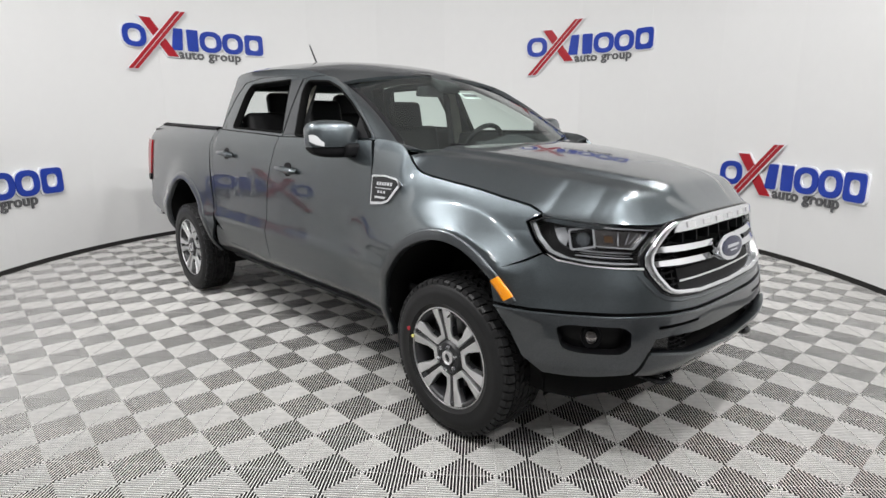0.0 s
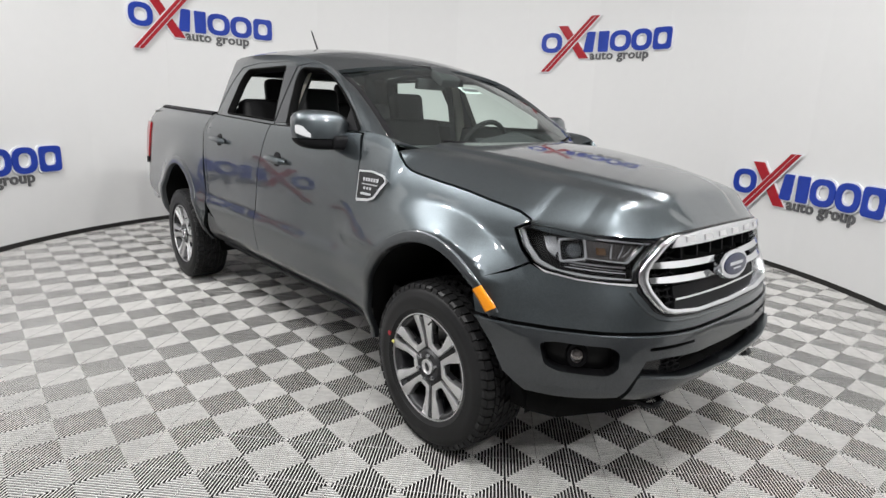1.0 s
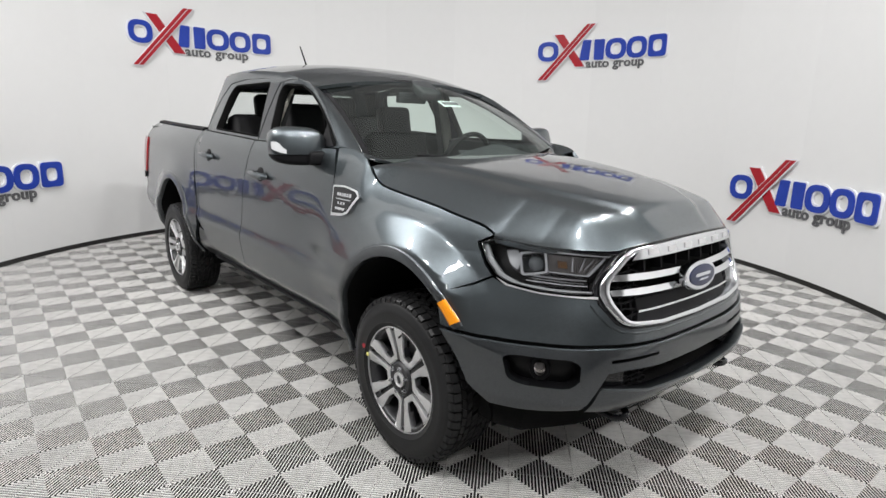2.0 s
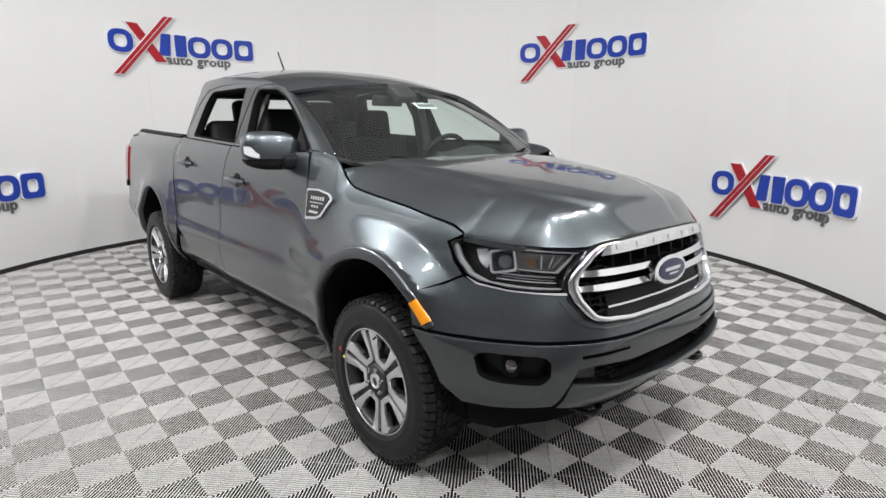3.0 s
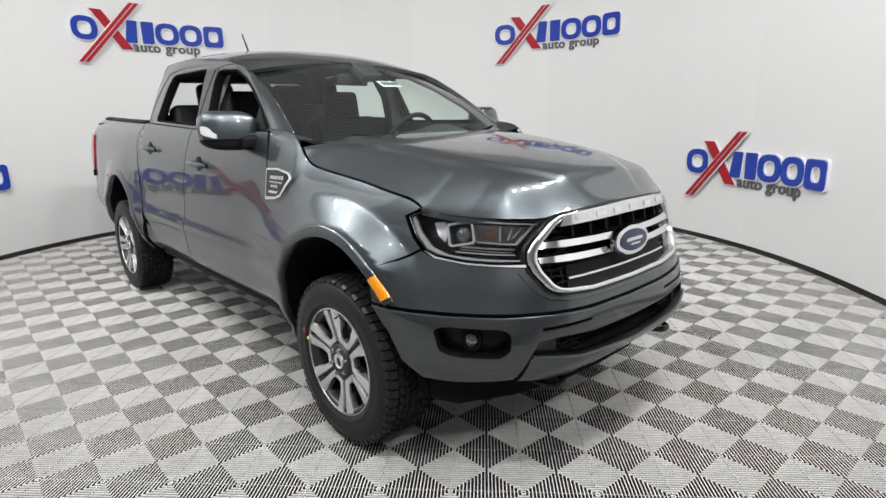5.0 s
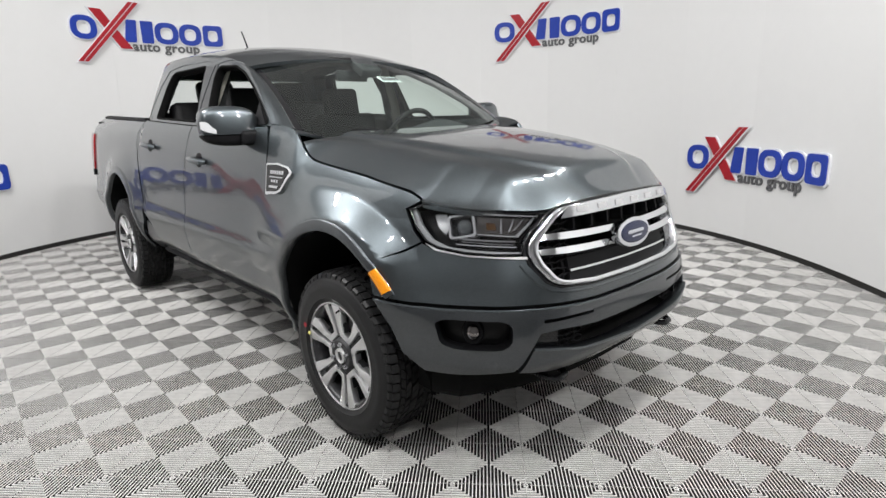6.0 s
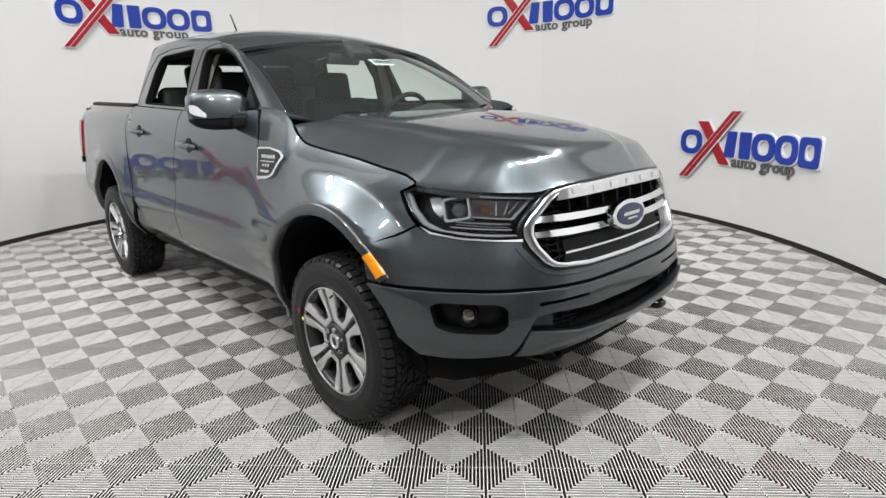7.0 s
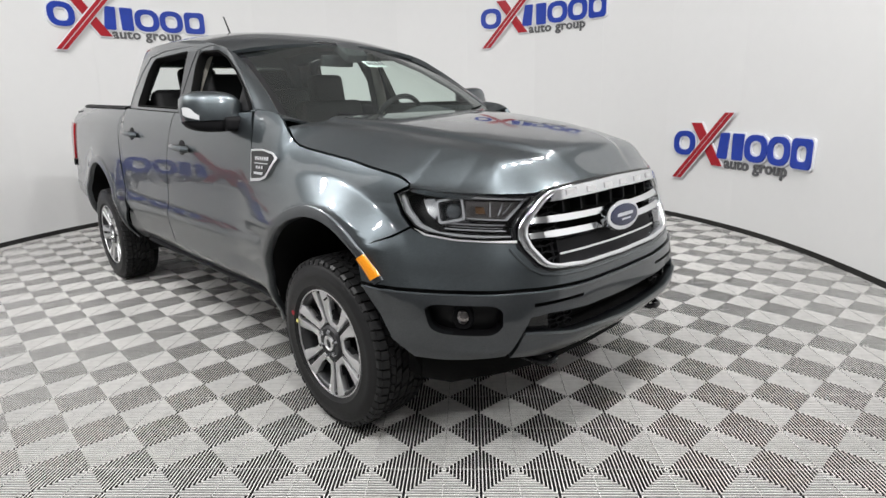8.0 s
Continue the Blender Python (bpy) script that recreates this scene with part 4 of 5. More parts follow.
FOLD = [(1.797, 0.850), (1.808, 0.815), (1.826, 0.776), (1.848, 0.752), (1.885, 0.738), (1.95, 0.729), (FRONT, 0.724)]
fold_pts = []
for (s0, z0), (s1, z1) in zip(FOLD, FOLD[1:]):
    fold_pts += [(s0 + (s1 - s0) * k / 5, z0 + (z1 - z0) * k / 5) for k in range(5)]
part("grille_fold", tube([nose_surf(*p) for p in mirrored(fold_pts + [FOLD[-1]])], 0.0055, 8), PAINT, truck, "glossy raised fold under the grille")
edge_line("rolled_edge", bump_top, -0.003, 0.005, "rounded glossy top edge of the bumper")
edge_line("lip_edge", LIP_TOP, 0.008, 0.006, "rounded glossy edge of the lip")

DAM = [(x, -y) for x, y in ((2.02, 0.74), (2.14, 0.745), (2.24, 0.70), (2.34, 0.5), (2.40, 0.25), (2.41, 0.0))]
b = bmesh.new()
ring = [(x, y) for x, y in DAM] + [(x, -y) for x, y in reversed(DAM[:-1])]
rows = [[b.verts.new((x - d, y, z)) for x, y in ring] for d, z in ((0.05, 0.46), (0.06, 0.33), (0.12, 0.33))]
for p, q in zip(rows, rows[1:]):
    for i in range(len(ring) - 1):
        b.faces.new((p[i], p[i + 1], q[i + 1], q[i]))
part("air_dam", b, LINER, truck, "black air dam under the bumper")


def honeycomb(poly, cell, off, surf, rod, side=0):
    """A mesh of hexagons inside an outline on a surface."""
    b = bmesh.new()
    us, vs = [p[0] for p in poly], [p[1] for p in poly]
    e = 0.004
    def at(u, v):
        p = Vector(surf(u, v))
        n = (Vector(surf(u + e, v)) - Vector(surf(u - e, v))).cross(Vector(surf(u, v + e)) - Vector(surf(u, v - e))).normalized()
        return p + n * off, n
    h = cell * math.sqrt(3) / 2
    seen = set()
    i = 0
    v = min(vs)
    while v < max(vs) + cell:
        u = min(us) + (h if i % 2 else 0)
        while u < max(us) + cell:
            if inside((u, v), poly) and (not side or (u - FRONT) * side > 0.165):
                c = [(u + cell / 1.0 * 0.577 * 1.0 * math.sin(radians(60 * k)), v + cell * 0.577 * math.cos(radians(60 * k))) for k in range(6)]
                for k in range(6):
                    a, d = c[k], c[(k + 1) % 6]
                    key = (round((a[0] + d[0]) * 500), round((a[1] + d[1]) * 500))
                    if key in seen:
                        continue
                    seen.add(key)
                    (pa, na), (pd, nd) = at(*a), at(*d)
                    w = (pd - pa).cross(na).normalized() * rod
                    q = [b.verts.new(x) for x in (pa - w, pa + w, pd + w, pd - w, pa - w - na * 0.012, pa + w - na * 0.012, pd + w - na * 0.012, pd - w - na * 0.012)]
                    for f in ((0, 1, 2, 3), (0, 3, 7, 4), (1, 5, 6, 2)):
                        b.faces.new([q[j] for j in f])
            u += 2 * h * 0.577 * 1.732
        v += cell * 0.866
        i += 1
    return b


G_HALF = [(FRONT, 1.050), (1.95, 1.046), (1.888, 1.036), (1.866, 1.012), (1.835, 0.958), (1.820, 0.920), (1.817, 0.885), (1.824, 0.845), (1.846, 0.790), (1.860, 0.773), (1.882, 0.764), (1.95, 0.752), (FRONT, 0.747)]
GRILLE = rounded(G_HALF + [(2 * FRONT - s, z) for s, z in reversed(G_HALF[1:-1])], 0.008, 3)
grille = skin("grille", [inset(GRILLE, -0.006)], nose_surf, LINER, truck, 0.05, off=-0.085, depth=-0.07, flip=1, label="black grille with chrome surround and two chrome bars")
finish("grille_surround", ring_on(nose_surf, GRILLE, [(-0.003, -0.012), (-0.002, 0.006), (0.0, 0.010), (0.005, 0.014), (0.0155, 0.010), (0.017, 0.006), (0.021, -0.04)], 1), CHROME, grille, "polished chrome grille surround")
finish("grille_gasket", ring_on(nose_surf, inset(GRILLE, -0.004), [(-0.008, -0.02), (-0.0065, 0.001), (-0.001, 0.002), (0.002, -0.02)], 1), GLOSS_BLACK, grille, "gloss black edge round the grille")
top_bar = skin("top_bar", [mirrored([(1.885, 0.998), (1.95, 1.003), (FRONT, 1.006)]) + mirrored([(1.900, 1.034), (1.95, 1.041), (FRONT, 1.045)])[::-1]], nose_surf, CHROME, grille, 0.03, off=0.016, depth=0.04, flip=1, label="wide polished chrome bar")
for k in range(6):
    s = FRONT + (k - 2.5) * 0.058
    skin("stamped_mark", [[(s - 0.014, 1.013), (s + 0.014, 1.013), (s + 0.014, 1.034), (s - 0.014, 1.034)]], nose_surf, MACHINED, top_bar, 0.02, off=0.0185, depth=0.003, flip=1, label="raised plain mark")
for z0, z1 in ((0.921, 0.942), (0.869, 0.889)):
    def bar_surf(s, z, zm=(z0 + z1) / 2):
        x, y, _ = nose_surf(s, z)
        return (x + (zm - z) * 0.40, y, z)
    skin("chrome_bar", [mirrored([(1.838, z0 + 0.006), (1.90, z0 + 0.002), (FRONT, z0 - 0.004)]) + mirrored([(1.838, z1 + 0.004), (1.90, z1 + 0.004), (FRONT, z1 - 0.004)])[::-1]], bar_surf, CHROME, grille, 0.03, off=0.004, depth=0.05, flip=1, label="polished chrome cross bar")
skin("chrome_line", [mirrored([(1.905, 0.806), (FRONT, 0.800)]) + mirrored([(1.905, 0.814), (FRONT, 0.808)])[::-1]], nose_surf, CHROME, grille, 0.04, off=-0.02, depth=0.02, flip=1, label="thin chrome line")
skin("crash_beam", [mirrored([(1.90, 0.82), (FRONT, 0.82)]) + mirrored([(1.90, 0.85), (FRONT, 0.85)])[::-1]], nose_surf, CAST, grille, 0.05, off=-0.05, depth=0.03, flip=1, label="black beam behind the grille")
for side in (-1, 1):
    part("grille_mesh", honeycomb(inset(GRILLE, 0.012), 0.030, -0.035, nose_surf, 0.0022, side), BLACK, grille, "black honeycomb mesh", smooth=False)
skin("grille_panel", [mirrored([(1.905, 0.770), (FRONT, 0.762)]) + mirrored([(1.905, 0.858), (FRONT, 0.852)])[::-1]], nose_surf, BLACK, grille, 0.04, off=-0.028, depth=0.04, flip=1, label="black lower grille panel")
for k in range(7):
    s = FRONT + (k - 3) * 0.052
    skin("grille_fin", [[(s - 0.0025, 0.952), (s + 0.0025, 0.952), (s + 0.0025, 0.996), (s - 0.0025, 0.996)]], nose_surf, BLACK, grille, 0.05, off=-0.012, depth=0.05, flip=1, label="black upright fin")
MESH2 = [(1.862, 0.545), (1.908, 0.524), (1.925, 0.52), (1.925, 0.595), (1.862, 0.605)]
for f in (lambda p: p, lambda p: flipped(p)[::-1]):
    part("intake_mesh", honeycomb(f(MESH2), 0.022, -0.03, nose_surf, 0.0018), BLACK, bumper, "black honeycomb mesh in the intake", smooth=False)

# round badge on the grille
def badge_oval(rx, rz, y0, y1, bevel, mat, parent, name, label):
    m = Matrix.Translation((2.452, 0, 0.900)) @ pose(0, 0, 0, 0, 0, 90) @ pose(0, 0, 0, -9)
    return part(name, prism(oval(0, 0, rx, rz, 40, 2.0), y1 - y0, bevel, m=m @ Matrix.Translation((0, y0, 0))), mat, parent, label)


plaque = badge_oval(0.119, 0.060, -0.022, 0.01, 0.008, CHROME, grille, "badge", "chrome oval badge with blue face")
badge_oval(0.100, 0.043, -0.0255, -0.0215, 0.002, BLUE_BADGE, plaque, "badge_face", "dark blue oval face")
m = Matrix.Translation((2.452, 0, 0.900)) @ pose(0, 0, 0, 0, 0, 90) @ pose(0, 0, 0, -9)
for cx, cz, w, h in ((0.0, 0.003, 0.118, 0.013), (0.004, -0.016, 0.070, 0.007)):
    b = prism(rounded([(cx - w / 2, cz - h / 2), (cx + w / 2, cz - h / 2), (cx + w / 2 + 0.005, cz + h / 2), (cx - w / 2 + 0.005, cz + h / 2)], 0.006), 0.003, m=m @ Matrix.Translation((0, -0.0275, 0)))
    part("badge_mark", b, SILVER, plaque, "plain silver mark on the oval")


def mount(surf, u, v, off, flip):
    """A frame on a surface: x along it, -y outward, z up."""
    e = 0.004
    p = Vector(surf(u, v))
    du, dv = Vector(surf(u + e, v)) - Vector(surf(u - e, v)), Vector(surf(u, v + e)) - Vector(surf(u, v - e))
    n = (du.cross(dv) * flip).normalized()
    z = (dv - n * dv.dot(n)).normalized()
    y = -n
    x = y.cross(z)
    m = Matrix((x, y, z)).transposed().to_4x4()
    m.translation = p + n * off
    return m


# --- headlamps ---
HL = [(1.612, 1.034), (1.640, 1.057), (1.700, 1.047), (1.746, 1.038), (1.862, 1.022), (1.842, 0.970), (1.814, 0.918), (1.812, 0.884), (1.760, 0.886), (1.711, 0.891), (1.660, 0.906), (1.640, 0.926), (1.622, 0.975)]
def headlamp(right):
    f = (lambda p: list(p)) if right else (lambda p: flipped(p)[::-1])
    g = (lambda s: s) if right else (lambda s: 2 * FRONT - s)
    lamp = skin("headlamp", [f(HL)], nose_surf, POCKET, truck, 0.04, off=-0.075, depth=-0.072, flip=1, gap=0.001, label="black headlamp with square projector under clear lens")
    skin("lens", [f(HL)], nose_surf, LAMP_GLASS, lamp, 0.035, off=-0.001, depth=0.0, flip=1, gap=0.002, label="clear headlamp lens")
    finish("rim_trim", ring_on(nose_surf, f(HL), [(0.0, -0.002), (0.002, 0.001), (0.004, -0.004)], 1), GLOSS_BLACK, lamp, "gloss black lamp rim")
    m = mount(nose_surf, g(1.706), 0.986, -0.012, 1)
    out, inn = rounded([(-0.050, -0.044), (0.050, -0.044), (0.050, 0.044), (-0.050, 0.044)], 0.014, 4), rounded([(-0.042, -0.036), (0.042, -0.036), (0.042, 0.036), (-0.042, 0.036)], 0.011, 4)
    b = ring_plate(out, inn, 0, 0.045)
    bmesh.ops.transform(b, matrix=m, verts=b.verts)
    part("projector_frame", b, SILVER, lamp, "square chrome projector frame")
    part("projector_bowl", prism(inn, 0.03, m=m @ Matrix.Translation((0, 0.034, 0))), GLOSS_BLACK, lamp)
    b = lathe([(0.0, -0.016), (0.013, -0.0145), (0.024, -0.008), (0.031, 0.004), (0.033, 0.02)], 28)
    bmesh.ops.transform(b, matrix=m @ Matrix.Translation((0.004 if right else -0.004, 0.026, 0)), verts=b.verts)
    part("projector_lens", b, GLASSBALL, lamp, "round glass projector lens")
    skin("inner_bezel", [f([(1.652, 1.032), (1.736, 1.022), (1.736, 0.930), (1.692, 0.930), (1.664, 0.955)])], nose_surf, BEZEL, lamp, 0.03, off=-0.050, depth=0.02, flip=1, gap=0.001, label="dark chrome inner bezel")
    skin("bezel_line", [f([(1.690, 0.926), (1.800, 0.914), (1.800, 0.910), (1.690, 0.921)])], nose_surf, SILVER, lamp, 0.03, off=-0.030, depth=0.02, flip=1, label="thin silver line in the lamp")
    skin("reflector", [f([(1.732, 1.018), (1.836, 1.006), (1.800, 0.950), (1.732, 0.962)])], nose_surf, REFLECT, lamp, 0.02, off=-0.045, depth=0.02, flip=1, label="silver reflector bowl")
    skin("chevron", [f([(1.838, 1.010), (1.844, 1.008), (1.805, 0.945), (1.732, 0.957), (1.732, 0.961), (1.801, 0.951)])], nose_surf, SILVER, lamp, 0.02, off=-0.03, depth=0.02, flip=1, label="pale lamp chevron")
    skin("amber_bulb", [f([(1.749, 1.000), (1.766, 0.998), (1.766, 0.974), (1.749, 0.975)])], nose_surf, SMOKE_AMBER, lamp, 0.02, off=-0.040, depth=0.01, flip=1, label="amber bulb")
    skin("top_strip", [f([(1.675, 1.043), (1.746, 1.031), (1.848, 1.016), (1.846, 1.011), (1.746, 1.025), (1.675, 1.036)])], nose_surf, SILVER, lamp, 0.02, off=-0.012, depth=0.01, flip=1, label="pale strip along the lamp top")
    drl = [(1.6135, 1.033), (1.621, 1.042), (1.632, 0.985), (1.650, 0.936), (1.680, 0.911), (1.735, 0.901), (1.806, 0.894), (1.806, 0.888), (1.735, 0.893), (1.676, 0.902), (1.642, 0.926), (1.6235, 0.975)]
    for z0, z1, s0, s1 in ((0.946, 0.940, 1.690, 1.800), (0.934, 0.931, 1.700, 1.795)):
        skin("chrome_step", [f([(s0, z0), (s1, z0 - 0.012), (s1, z1 - 0.012), (s0, z1)])], nose_surf, CHROME, lamp, 0.03, off=-0.034, depth=0.016, flip=1, label="thin chrome step in the lamp")
    skin("chrome_wing", [f([(1.655, 1.020), (1.676, 1.026), (1.682, 0.985), (1.674, 0.955), (1.662, 0.975)])], nose_surf, SILVER, lamp, 0.02, off=-0.032, depth=0.02, flip=1, label="chrome wing beside the projector")
    for k, s0 in enumerate((1.776, 1.800, 1.818)):
        skin("reflector_rib", [f([(s0, 1.010 - 0.003 * k), (s0 + 0.003, 1.0096 - 0.003 * k), (s0 - 0.009 * k, 0.962 + 0.004 * k), (s0 - 0.003 - 0.009 * k, 0.9624 + 0.004 * k)])], nose_surf, SILVER, lamp, 0.03, off=-0.040, depth=0.006, flip=1)
    skin("light_strip", [f(drl)], nose_surf, STRIP, lamp, 0.02, off=-0.014, depth=0.02, flip=1, label="frosted light strip along the lamp edge")


GLASSBALL = plain("projector_glass", (0.05, 0.055, 0.06), 0.03, coat=1.0)
BEZEL = plain("dark_chrome", (0.07, 0.07, 0.075), 0.15, 1.0, rough_var=0.08, scale=60)
SMOKE_AMBER = plain("smoked_amber", (0.07, 0.034, 0.012), 0.3)
REFLECT = plain("reflector_silver", (0.26, 0.24, 0.235), 0.07, 1.0, grain=0.15, scale=140)
STRIP = plain("frosted_strip", (0.55, 0.56, 0.57), 0.22, 0.6, grain=0.1, scale=120)
headlamp(True)
headlamp(False)
# added bright strips imitate the highlight along the nose panel's top edge
for f in (lambda p: p, lambda p: flipped(p)[::-1]):
    skin("lamp_trim", [f([(1.640, 0.918), (1.660, 0.900), (1.711, 0.885), (1.760, 0.879), (1.812, 0.876), (1.812, 0.867), (1.760, 0.8735), (1.711, 0.879), (1.657, 0.894)])], nose_surf, MACHINED, truck, 0.03, off=0.003, depth=0.01, flip=1, label="pale strip under the headlamp imitating a highlight on the fascia edge")

# fog lamps
for side in (1, -1):
    g = (lambda s: s) if side == 1 else (lambda s: 2 * FRONT - s)
    m = mount(nose_surf, g(1.700), 0.612, -0.055, 1)
    b = lathe([(0.0, -0.018), (0.012, -0.016), (0.020, -0.010), (0.022, -0.002), (0.024, 0.01)], 24)
    bmesh.ops.transform(b, matrix=m @ Matrix.Diagonal((1.05, 1, 1.35, 1)), verts=b.verts)
    fog = part("fog_lamp", b, REFLECT, bumper, "round clear fog lamp")
    b = lathe([(0.024, -0.010), (0.034, -0.008), (0.038, 0.006)], 24)
    bmesh.ops.transform(b, matrix=m @ Matrix.Diagonal((1.05, 1, 1.3, 1)), verts=b.verts)
    part("bezel", b, BLACK, fog)
    part("sensor", prism(oval(0, 0, 0.011, 0.011, 14, 2), 0.004, 0.001, m=mount(bumper_surf, g(1.735), 0.505, 0.0015, 1)), PAINT_SATIN, bumper, "round parking sensor")
    # tow hook
    y = -0.41 * side
    pts = [(2.30, y - 0.045, 0.405), (2.40, y - 0.045, 0.40)] + [(2.40 + 0.035 * math.sin(a), y - 0.045 * math.cos(a), 0.40) for a in (radians(d) for d in range(20, 180, 20))] + [(2.40, y + 0.045, 0.40), (2.30, y + 0.045, 0.405)]
    part("tow_hook", tube(pts, 0.013, 8), GLOSS_BLACK, truck, "black steel tow hook under the bumper")


# --- wheels ---
def bar_poly():
    o = [(-0.103, 0.208), (-0.062, 0.128), (-0.036, 0.080), (0.036, 0.080), (0.062, 0.128), (0.103, 0.208)]
    i = [(0.055, 0.223), (0.037, 0.136), (0.020, 0.106), (-0.020, 0.106), (-0.037, 0.136), (-0.055, 0.223)]
    return o + i


def make_tyre():
    prof = [(0.226, 0.105), (0.240, 0.122), (0.262, 0.130), (0.296, 0.1335), (0.330, 0.129), (0.346, 0.120), (0.354, 0.108), (0.358, 0.090), (0.359, 0.0), (0.358, -0.090), (0.354, -0.108), (0.346, -0.120), (0.330, -0.129), (0.318, -0.131), (0.316, -0.1325), (0.296, -0.1335), (0.262, -0.130), (0.2585, -0.131), (0.256, -0.128), (0.240, -0.123), (0.226, -0.110)]
    b = lathe(prof, 72)
    n = 58
    def block(a0, a1, y0, y1, r0, r1, skew=0.0, drop0=0.0, drop1=0.0):
        vs = []
        for r in (r1, r0):
            for a, y, d in ((a0, y0, drop0), (a1, y0, drop0), (a1 + skew, y1, drop1), (a0 + skew, y1, drop1)):
                rr = r - d
                vs.append(b.verts.new((rr * math.cos(a), y, rr * math.sin(a))))
        for f in ((0, 1, 2, 3), (0, 4, 5, 1), (1, 5, 6, 2), (2, 6, 7, 3), (3, 7, 4, 0)):
            b.faces.new([vs[i] for i in f])
    st_ = 2 * math.pi / n
    for k in range(n):
        a = k * st_
        j = 0.5 * st_ * (k % 2) * 0.3
        for s in (-1, 1):
            block(a, a + st_ * 0.80, s * 0.112, s * 0.080, 0.345, 0.3735, s * 0.10 * st_, 0.006, 0)
            block(a + st_ * 0.1, a + st_ * 0.86, s * 0.122, s * (0.1125 + 0.003 * (k % 2)), 0.335, 0.366, 0, 0.016 if k % 2 else 0.008, 0)
            block(a + st_ * 0.25, a + st_ * 1.07, s * 0.073, s * 0.050, 0.352, 0.3735, s * 0.35 * st_)
            block(a + st_ * 0.45 + j, a + st_ * 1.20 + j, s * 0.045, s * 0.022, 0.352, 0.3735, -s * 0.40 * st_)
        block(a + j, a + st_ * 0.78 + j, -0.016, 0.016, 0.352, 0.3735, 0.5 * st_)
    return b


def make_wheel(parent):
    """A wheel on the right side: its face looks to -y."""
    tyre = part("tyre", make_tyre(), RUBBER, parent, "black all-terrain tyre with blocky tread", angle=40)
    rim = part("rim", lathe([(0.2335, -0.117), (0.226, -0.1195), (0.219, -0.117), (0.213, -0.106), (0.206, -0.07), (0.198, 0.02), (0.205, 0.09), (0.226, 0.104)], 64), ALLOY_DARK, parent, "dark painted alloy rim", angle=50)
    part("rim_lip", lathe([(0.230, -0.108), (0.239, -0.116), (0.238, -0.1225), (0.2335, -0.1235), (0.2325, -0.116)], 64), MACHINED, parent, "thin machined edge of the rim", angle=50)
    b, w = None, None
    for k in range(6):
        t = pose(0, 0, 0, 0, 60 * k + 20, 0)
        b = prism(bar_poly(), 0.03, 0.004)
        for v in b.verts:           # dished towards the hub, each arm leaning to the middle of its pair
            r = math.hypot(v.co.x, v.co.z)
            v.co.y += 0.020 * max(0, 1 - r / 0.21) + 0.16 * (0.065 - abs(v.co.x)) * min(1, r / 0.15)
        bmesh.ops.transform(b, matrix=t @ Matrix.Translation((0, -0.121, 0)), verts=b.verts)
        w = prism([(-0.050, 0.055), (0.050, 0.055), (0.036, 0.12), (0.046, 0.213), (-0.046, 0.213), (-0.036, 0.12)], 0.03, 0.003, m=pose(0, 0, 0, 0, 60 * k + 50, 0) @ Matrix.Translation((0, -0.098, 0)))
        part("spoke", b, MACHINED, parent, "machined twin alloy spoke", angle=30); b = None
        part("spoke_web", w, ALLOY_DARK, parent, "dark painted alloy between the spokes", angle=30)
    part("hub", lathe([(0.0, -0.098), (0.036, -0.098), (0.040, -0.112), (0.068, -0.112), (0.078, -0.102), (0.082, -0.07)], 40), ALLOY_DARK, parent, "dark painted hub", angle=30)
    cap = part("centre_cap", lathe([(0.0, -0.116), (0.026, -0.116), (0.029, -0.119), (0.034, -0.118), (0.036, -0.108), (0.036, -0.09)], 32), MACHINED, parent, "round centre cap", angle=30)
    part("cap_mark", prism(oval(0, 0, 0.019, 0.010, 20, 2), 0.004, m=pose(0, -0.1185, 0, 0, 64, 0)), ALLOY_DARK, cap, "plain oval mark")
    for k in range(6):
        a = radians(60 * k + 20)
        part("lug_nut", lathe([(0.0, -0.130), (0.006, -0.1295), (0.0085, -0.126), (0.0095, -0.112), (0.0095, -0.10)], 6, at=(0.056 * math.cos(a), 0, 0.056 * math.sin(a))), CHROME, parent, "chrome lug nut", angle=30)
    part("brake_disc", lathe([(0.05, -0.015), (0.06, -0.04), (0.09, -0.04), (0.092, -0.02), (0.165, -0.02), (0.165, 0.01), (0.05, 0.01)], 40), STEEL, parent, "steel brake disc")
    part("wheel_back", lathe([(0.0, 0.03), (0.20, 0.03)], 40), LINER, parent, "dark back of the wheel")
    part("caliper", box(0.09, 0.06, 0.16, (-0.13, -0.01, 0.05), 0.012), CAST, parent, "dark brake caliper")
    part("valve", tube([(0.02, -0.118, 0.212), (0.022, -0.135, 0.205)], 0.004, 6), BLACK, parent)
    return tyre


WHEEL_Y = 0.755
wheel_a = new("wheel"); wheel_a.parent = truck
make_wheel(wheel_a)
wheel_a.matrix_basis = pose(AXLE, -WHEEL_Y, 0.3735)
part("tyre_mark", lathe([(0.0, -0.1352), (0.011, -0.1348), (0.012, -0.132)], 14, at=(-0.258, 0.002, 0.078)), plain("red_dot", (0.35, 0.02, 0.03), 0.6), wheel_a, "small red dot on the tyre wall")
part("tyre_sticker", lathe([(0.0, -0.1315), (0.008, -0.131), (0.009, -0.128)], 14, at=(-0.232, 0.001, 0.045)), plain("yellow_dot", (0.7, 0.65, 0.2), 0.6), wheel_a, "small yellow dot by the rim")
